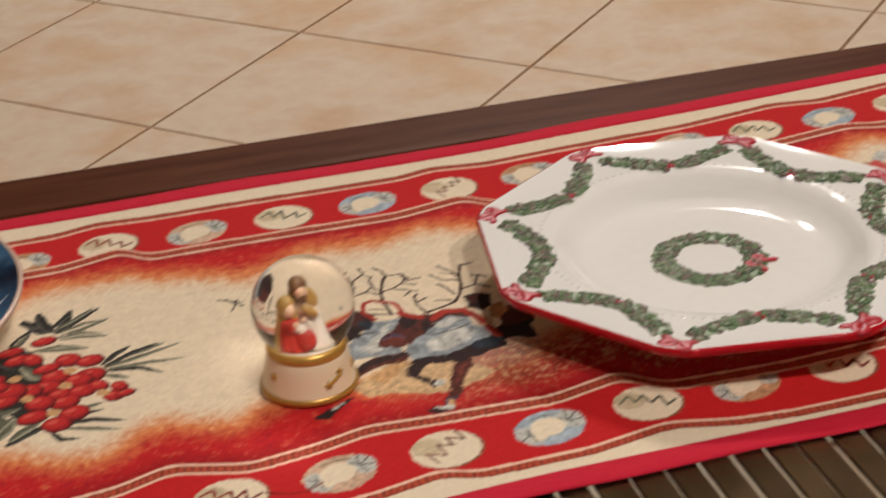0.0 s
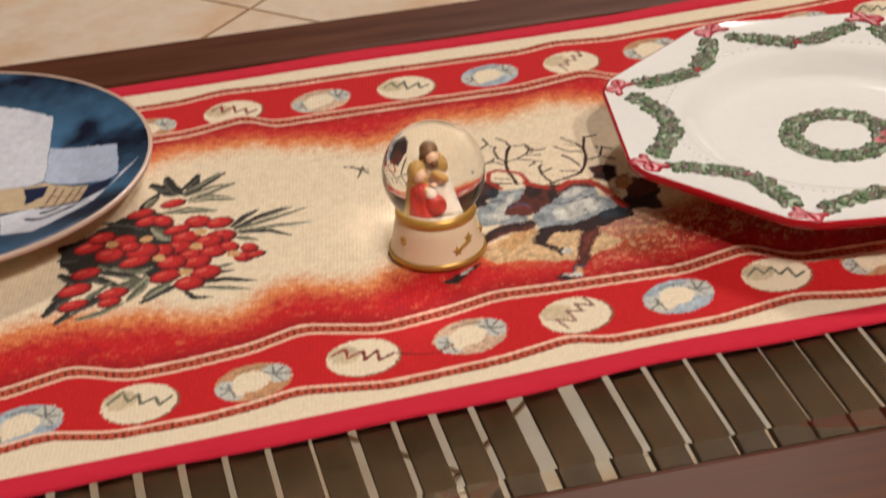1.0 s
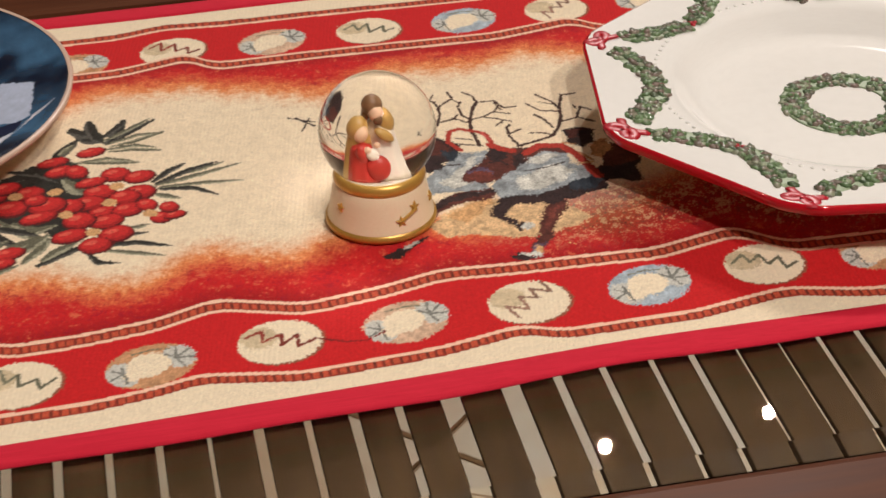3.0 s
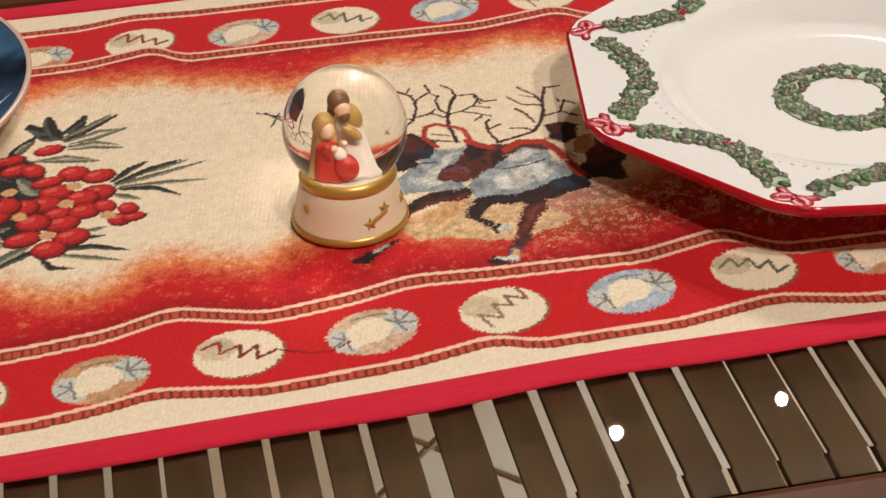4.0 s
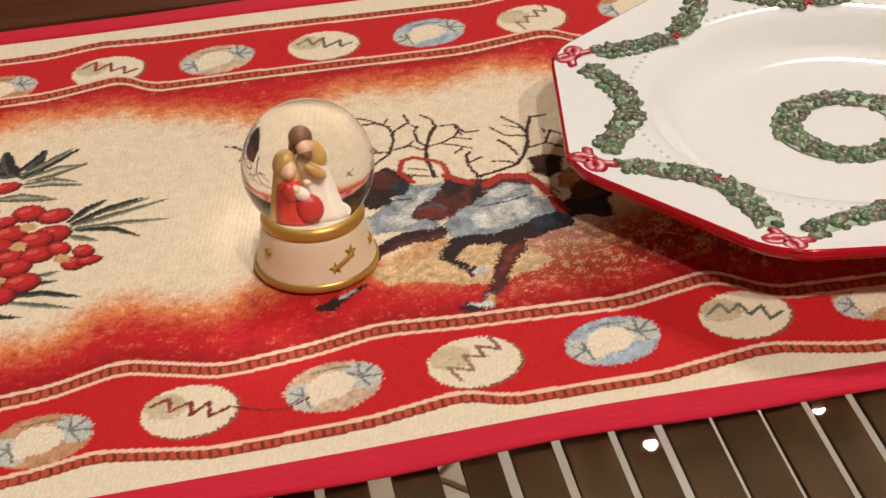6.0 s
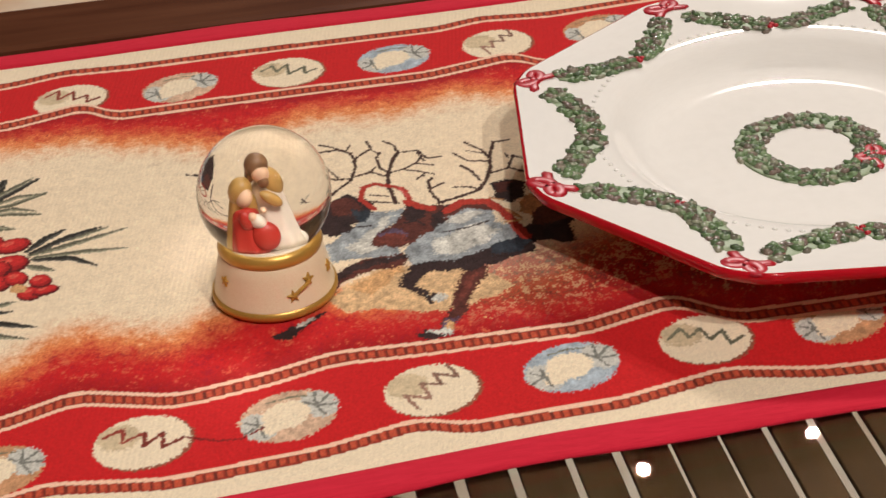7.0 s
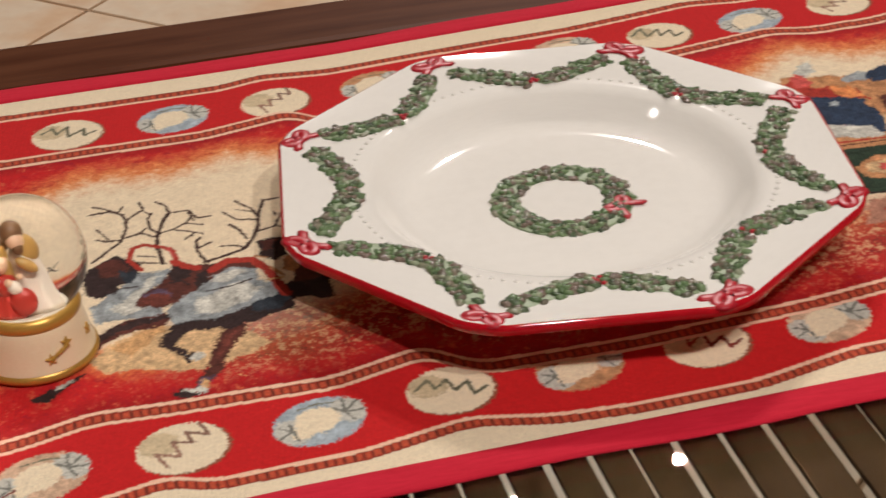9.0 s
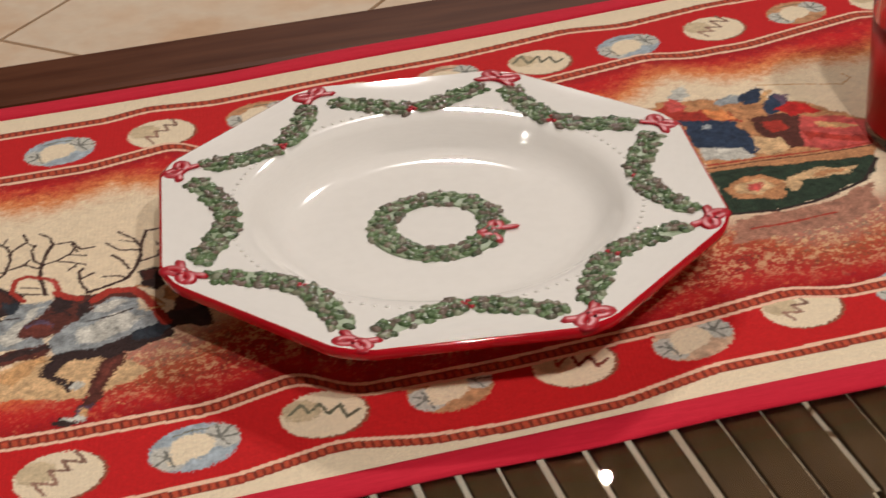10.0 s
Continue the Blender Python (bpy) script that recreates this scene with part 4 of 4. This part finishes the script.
leaf_rng = random.Random(21)
for i in range(8):
    a0, a1 = A0 - math.pi / 4 * i, A0 - math.pi / 4 * (i + 1)
    bm = bmesh.new()
    for lo, hi in ((0.07, 0.478), (0.522, 0.93)):
        pts = []
        for k in range(13):
            s = lo + (hi - lo) * k / 12
            r = 0.1075 - 0.026 * math.sin(math.pi * s) ** 0.85
            a = a0 + (a1 - a0) * s
            pts.append(Vector((r * math.cos(a), r * math.sin(a), 0)))
        leaves(bm, pts, 0.0050, 74, leaf_rng)
        ridge(pts, 0.0052)
    tagged(part("garland", bm, LEAF_GLAZE, plate, "raised green leaf garland", True), kind="stuff")
    bm = bmesh.new()
    am = (a0 + a1) / 2
    for da, dr in ((0.0, 0.0), (0.022, 0.0016), (-0.02, -0.0014), (0.012, -0.0022)):
        lump(bm, Matrix.LocRotScale(((0.0815 + dr) * math.cos(am + da), (0.0815 + dr) * math.sin(am + da), rim_height(0.0815) + 0.0004), None, (0.0013, 0.0013, 0.0009)))
    tagged(part("berries", bm, BOW_GLAZE, plate, "small red glazed berries", True), kind="stuff")
bm = bmesh.new()
leaves(bm, [Vector((0.0222 * math.cos(2 * math.pi * k / 48), 0.0222 * math.sin(2 * math.pi * k / 48), 0)) for k in range(49)], 0.0052, 290, leaf_rng)
ridge([Vector((0.0222 * math.cos(2 * math.pi * k / 48), 0.0222 * math.sin(2 * math.pi * k / 48), 0)) for k in range(49)], 0.0056)
tagged(part("wreath", bm, LEAF_GLAZE, plate, "raised green leaf wreath", True), kind="stuff")


def bow(place, turn, size, tails):
    bm = bmesh.new()
    for s in (-1, 1):
        loop = [(s * (2.0 - 2.0 * math.cos(2 * math.pi * k / 14)) * 0.8, 1.15 * math.sin(2 * math.pi * k / 14) + 0.5 * (1 - math.cos(2 * math.pi * k / 14)), 0.2) for k in range(15)]
        tube(bm, loop, 1.15, 6, 0.4)
        tail = [(0, 0, 0.2), (s * 1.3, -0.9, 0.2), (s * 2.2, -0.9 - 0.5 * tails, 0.2), (s * 3.3, -1.2 - 1.1 * tails, 0.2), (s * 4.3, -0.9 - 1.5 * tails, 0.1)]
        tube(bm, tail, 1.0, 6, 0.35, 0.5)
    ball(bm, (0, 0, 0.3), (0.95, 0.8, 0.5), 0, 10)
    bmesh.ops.transform(bm, verts=bm.verts, matrix=Matrix.LocRotScale(place, Euler((0, 0, turn)), (size, size, size * 0.8)))
    part("bow", bm, BOW_GLAZE, plate, "raised red ribbon bow", True)


for i in range(8):
    a = A0 - math.pi / 4 * i
    bow((0.1082 * math.cos(a), 0.1082 * math.sin(a), rim_height(0.1082)), a - math.pi / 2 + (0.25 if i % 2 else -0.2), 0.00195 + 0.00015 * (i % 3), 0.9)
bow((0.0195, -0.0120, 0.0130), 0.75, 0.0018, 2.0)

# ---- snow globe ----
GLOBE = (-0.2045, -0.0245)
globe = empty("snow_globe", (*GLOBE, 0.0008))
tagged(globe, "small glass snow globe on cream base with gold trim", "snow globe")
part("base", lathe([(0.0, 0.0), (0.0205, 0.0), (0.0213, 0.003), (0.0208, 0.0045), (0.0198, 0.009), (0.0188, 0.0145), (0.0180, 0.0180), (0.0172, 0.0195), (0.0, 0.0195)], 64), CREAM_GLAZE, globe, "cream resin base", True)
part("gold_ring", lathe([(0.0206, 0.0), (0.0217, 0.0004), (0.0221, 0.0016), (0.0219, 0.003), (0.0209, 0.0036)], 64), GOLD, globe, "worn gold band", True)
part("gold_ring", lathe([(0.0165, 0.0182), (0.0178, 0.0186), (0.0183, 0.0200), (0.0178, 0.0218), (0.0164, 0.0236), (0.0158, 0.0236)], 64), GOLD, globe, "worn gold band", True)
part("snow_bed", lathe([(0.0, 0.0252), (0.008, 0.0250), (0.0135, 0.0246), (0.0157, 0.0240), (0.0160, 0.0205), (0.0, 0.0205)], 48), SNOW_BED, globe, "cream snowy floor", True)
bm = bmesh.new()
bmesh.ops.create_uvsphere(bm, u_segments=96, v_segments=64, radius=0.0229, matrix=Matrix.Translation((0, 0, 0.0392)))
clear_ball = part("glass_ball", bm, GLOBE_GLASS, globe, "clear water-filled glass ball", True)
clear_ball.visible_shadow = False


def star(angle, height, size, turn):
    bm = bmesh.new()
    pts = []
    for k in range(10):
        r = size * (1 if k % 2 == 0 else 0.45)
        a = math.pi * k / 5 + turn
        pts.append((r * math.cos(a), r * math.sin(a)))
    back = [bm.verts.new((u, v, -0.0006)) for u, v in pts]
    front = [bm.verts.new((u * 0.9, v * 0.9, 0.0006)) for u, v in pts]
    top = bm.verts.new((0, 0, 0.0010))
    for i in range(10):
        j = (i + 1) % 10
        bm.faces.new((back[i], back[j], front[j], front[i]))
        bm.faces.new((front[i], front[j], top))
    r = 0.0206 - (height - 0.0045) * 0.17
    m = Matrix.Rotation(angle, 4, "Z") @ Matrix.Translation((r, 0, height)) @ Matrix.Rotation(radians(81), 4, "Y") @ Matrix.Rotation(math.pi / 2, 4, "Z")
    bmesh.ops.transform(bm, verts=bm.verts, matrix=m)
    part("star", bm, GOLD, globe, "raised gold star")


for ang, hh, ss, tt in ((-152, 0.012, 0.0022, 0.2), (-76, 0.0085, 0.0026, 0.4), (-57, 0.0125, 0.0026, 0.1), (-20, 0.011, 0.0024, 0), (60, 0.012, 0.0024, 0.3), (130, 0.010, 0.0024, 0)):
    star(radians(ang), hh, ss, tt)
bm = bmesh.new()
tube(bm, [(0.0206 * math.cos(radians(a)), 0.0206 * math.sin(radians(a)), z) for a, z in ((-76, 0.0085), (-70, 0.0102), (-64, 0.0112), (-57, 0.0125))], 0.0007, 6)
part("star_trail", bm, GOLD, globe, "raised gold trail")

# the little group inside the ball, one plain moulded piece
FIG = [plain("robe_red", lin(196, 52, 38), 0.4, 0.3, 500), plain("robe_gold", lin(200, 158, 86), 0.35, 0.35, 500), plain("hair_brown", lin(132, 96, 62), 0.45, 0.3, 500),
       plain("robe_white", lin(238, 226, 206), 0.4, 0.08), plain("skin_resin", lin(232, 194, 158), 0.4, 0.08)]
bm = bmesh.new()


def robe(cx, cy, foot, top, r0, r1, slot, lean=0.0, folds=7, seed=0.0):
    """A standing or kneeling robe with soft folds, wider at the foot."""
    n, rings = 40, []
    for k in range(13):
        u = k / 12
        r = r0 + (r1 - r0) * u ** 0.8
        r *= 1.0 if k < 10 else math.sqrt(max(0.03, 1 - ((k - 9.5) / 2.7) ** 2))
        rings.append([bm.verts.new((cx + lean * u + r * (1 + 0.07 * (1 - u) * math.sin(folds * a + seed + 2 * u)) * math.cos(a),
                                    cy + 0.82 * r * (1 + 0.07 * (1 - u) * math.sin(folds * a + seed)) * math.sin(a), foot + (top - foot) * u))
                      for a in (2 * math.pi * i / n for i in range(n))])
    for a, b in zip(rings, rings[1:]):
        for i in range(n):
            bm.faces.new((a[i], a[(i + 1) % n], b[(i + 1) % n], b[i])).material_index = slot
    bm.faces.new(rings[-1]).material_index = slot
    bm.faces.new(rings[0][::-1]).material_index = slot


FOOT = 0.0244
robe(0.0048, 0.0012, FOOT, 0.0452, 0.0060, 0.0038, 3, -0.0026, 6, 1.0)
robe(-0.0044, -0.0004, FOOT, 0.0425, 0.0058, 0.0036, 1, -0.0002, 6, 0.4)
robe(-0.0036, -0.0026, FOOT, 0.0382, 0.0058, 0.0036, 0, -0.0008, 7, 0.0)
for place, size, slot, turn in (
        ((-0.0044, -0.0028, 0.0412), (0.0026, 0.0026, 0.0032), 4, (0, 14, 0)), ((-0.0052, -0.0008, 0.0424), (0.0037, 0.0034, 0.0044), 1, (0, 16, 0)),
        ((0.0012, -0.0012, 0.0478), (0.0028, 0.0027, 0.0035), 4, (0, -16, 0)), ((0.0004, 0.0006, 0.0498), (0.0038, 0.0035, 0.0040), 2, (0, -18, 0)),
        ((0.0018, -0.0030, 0.0456), (0.0018, 0.0013, 0.0020), 2, (0, -10, 0)), ((-0.0016, 0.0012, 0.0470), (0.0016, 0.0020, 0.0040), 2, (0, 10, 0)),
        ((-0.0012, -0.0062, 0.0346), (0.0028, 0.0018, 0.0021), 3, (0, 38, 0)), ((-0.0028, -0.0066, 0.0364), (0.0014, 0.0013, 0.0014), 4, (0, 0, 0)),
        ((0.0008, -0.0058, 0.0296), (0.0042, 0.0026, 0.0046), 0, (0, -24, 0)), ((-0.0046, -0.0056, 0.0350), (0.0022, 0.0017, 0.0034), 0, (0, -20, 0)),
        ((0.0040, 0.0012, 0.0432), (0.0034, 0.0034, 0.0050), 1, (0, -26, 0)), ((0.0036, -0.0034, 0.0400), (0.0040, 0.0018, 0.0018), 1, (0, 38, 0)), ((0.0008, -0.0050, 0.0374), (0.0012, 0.0010, 0.0010), 4, (0, 20, 0))):
    ball(bm, place, size, slot, 20, turn)
bmesh.ops.transform(bm, verts=bm.verts, matrix=Matrix.Translation((-0.0016, 0, 0.0036)) @ Matrix.Diagonal((0.84, 0.86, 0.88, 1)))
part("figurine", bm, FIG, globe, "painted resin figure group in robes", True)

# ---- blue picture plate ----
BC, BR, BZ = (-0.4245, 0.0975), 0.1052, 0.0205
blue = empty("picture_plate", (BC[0], BC[1], 0))
tagged(blue, "round blue plate painted with snowy village night scene", "plate")
NIGHT, SNOW, SNOW_SHADE, WALL_TAN, WALL_BROWN, PINE = lin(34, 44, 72), lin(226, 226, 232), lin(196, 206, 226), lin(214, 188, 152), lin(120, 84, 66), lin(62, 84, 76)


def blue_z(r):
    return np.interp(r, (0, 0.060, 0.070, 0.080, 0.098, BR), (0.0088, 0.0090, 0.0105, 0.0135, 0.0180, BZ))


nr, na = 170, 760
rr, aa = np.meshgrid(np.linspace(0.0004, BR - 0.0012, nr + 1), np.linspace(0, 2 * math.pi, na + 1)[:-1], indexing="ij")
bv = np.stack((rr * np.cos(aa), rr * np.sin(aa), blue_z(rr)), -1).reshape(-1, 3)
ii, jj = np.meshgrid(np.arange(nr), np.arange(na), indexing="ij")
bf = np.stack((ii * na + jj, (ii + 1) * na + jj, (ii + 1) * na + (jj + 1) % na, ii * na + (jj + 1) % na), -1).reshape(-1, 4)
bx, by = bv[:, 0] + BC[0], bv[:, 1] + BC[1]
sky = Canvas(bx, by, NIGHT, 5)
streak = sky.value_noise(230) + 0.55 * sky.value_noise(90)
cl = np.clip(0.34 + 0.32 * streak + 0.30 * np.sin(0.0085 * sky.y + 0.003 * sky.x + 1.6 * streak) + 0.1 * sky.value_noise(40), 0, 1)
sky.c = np.array(lin(24, 32, 50)) * (1 - cl[:, None]) + np.array(lin(76, 118, 152)) * cl[:, None]
sky.c *= (1 + 0.04 * sky.rng.normal(0, 1, bx.size))[:, None]
sky.grain, sky.vary = 0.07, 0.03
sky.jx, sky.jy, sky.wx, sky.wy = sky.jx * 0.3, sky.jy * 0.3, sky.wx * 0.3, sky.wy * 0.3
bfill, bstroke = sky.fill, sky.stroke
bfill(SNOW, -3957, 1716, -3794, 1618, -3643, 1477, -3682, 1224, -3734, 848, -3805, 817, -3956, 830)
bfill(SNOW_SHADE, -3682, 1193, -3358, 1001, -3382, 672, -3447, 635, -3734, 837)
bfill(WALL_TAN, -3956, 830, -3805, 811, -3729, 830, -3528, 657, -3584, 498, -3759, 578, -3955, 584)
bfill(NIGHT, -3831, 796, -3710, 791, -3745, 689, -3832, 631)
bfill(NIGHT, -3529, 646, -3414, 642, -3438, 556, -3577, 486)
bfill(SNOW, -3955, 557, -3808, 581, -3585, 477, -3439, 545, -3367, 668, -3261, 781, -3518, 438, -3813, 260, -3955, 349)
bstroke(WALL_BROWN, 8, -3681, 743, -3739, 595)
bstroke(WALL_BROWN, 8, -3642, 716, -3700, 562)
bstroke(WALL_BROWN, 8, -3597, 687, -3657, 540)
bstroke(WALL_BROWN, 8, -3558, 665, -3618, 518)
bstroke(WALL_BROWN, 7, -3718, 676, -3557, 577)
bstroke(NIGHT, 26, -3834, 471, -3762, 420, -3689, 432, -3615, 454)
bstroke(PINE, 24, -3761, 504, -3687, 495)
bstroke(NIGHT, 12, -3664, 446, -3541, 471)
cell_mesh("painting", bv, bf, sky.c, PICTURE, blue)
part("rim", lathe([(BR - 0.0014, BZ - 0.0002), (BR, BZ + 0.0002), (BR + 0.0008, BZ - 0.0006), (BR + 0.0004, BZ - 0.0024), (BR - 0.003, BZ - 0.0036)], 160), plain("rim_clay", lin(216, 186, 164), 0.3), blue, "pale unpainted edge", True)
part("underside", lathe([(BR - 0.003, BZ - 0.0036), (0.080, 0.0095), (0.066, 0.0048), (0.062, 0.002), (0.058, 0.002), (0.056, 0.005), (0.0, 0.005)], 128), WHITE_GLAZE, blue, "", True)

# ---- candle jar ----
candle = empty("candle_jar", (0.2355, 0.020, 0.0012))
tagged(candle, "glass jar candle half filled with red wax", "candle")
part("jar", lathe([(0.0, 0.0), (0.0305, 0.0), (0.0325, 0.002), (0.0330, 0.050), (0.0330, 0.088), (0.0320, 0.0895), (0.0308, 0.088), (0.0308, 0.050), (0.0305, 0.004), (0.0, 0.0035)], 64), JAR_GLASS, candle, "clear glass jar", True)
part("wax", lathe([(0.0, 0.0040), (0.0300, 0.0040), (0.0312, 0.006), (0.0312, 0.0520), (0.0290, 0.0510), (0.012, 0.0505), (0.0, 0.0509)], 64), RED_WAX, candle, "red wax", True)
bm = bmesh.new()
tube(bm, [(0, 0, 0.0500), (0.0002, 0, 0.0535), (0.0008, 0.0004, 0.0580), (0.0018, 0.0006, 0.0610)], 0.0008, 8)
part("wick", bm, plain("burnt_wick", (0.03, 0.025, 0.02), 0.9), candle, "dark burnt wick", True)

# ---- floor tiles ----
floor = bpy.data.objects["floor"]
PITCH, JOINT, TURN = 0.340, 0.005, radians(45.8)
tb = bmesh.new()
box(tb, (-PITCH / 2 + JOINT / 2, -PITCH / 2 + JOINT / 2, -0.010), (PITCH / 2 - JOINT / 2, PITCH / 2 - JOINT / 2, 0.0), 0.0012)
tile_mesh = bpy.data.meshes.new("tile")
tb.to_mesh(tile_mesh)
tb.free()
tile_mesh.materials.append(TILE)
P0 = Vector((0.110, 1.567))
U, V = Vector((math.cos(TURN), math.sin(TURN))), Vector((math.sin(TURN), -math.cos(TURN)))
for i in range(-24, 24):
    for j in range(-24, 24):
        q = P0 + U * PITCH * (i + 0.5) + V * PITCH * (j + 0.5)
        if room["x0"] < q.x < room["x1"] and room["y0"] < q.y < room["y1"]:
            ob = new("tile", tile_mesh)
            ob.parent = floor
            ob.matrix_basis = pose(q.x, q.y, FLOOR_Z, 0, 0, 45.8)
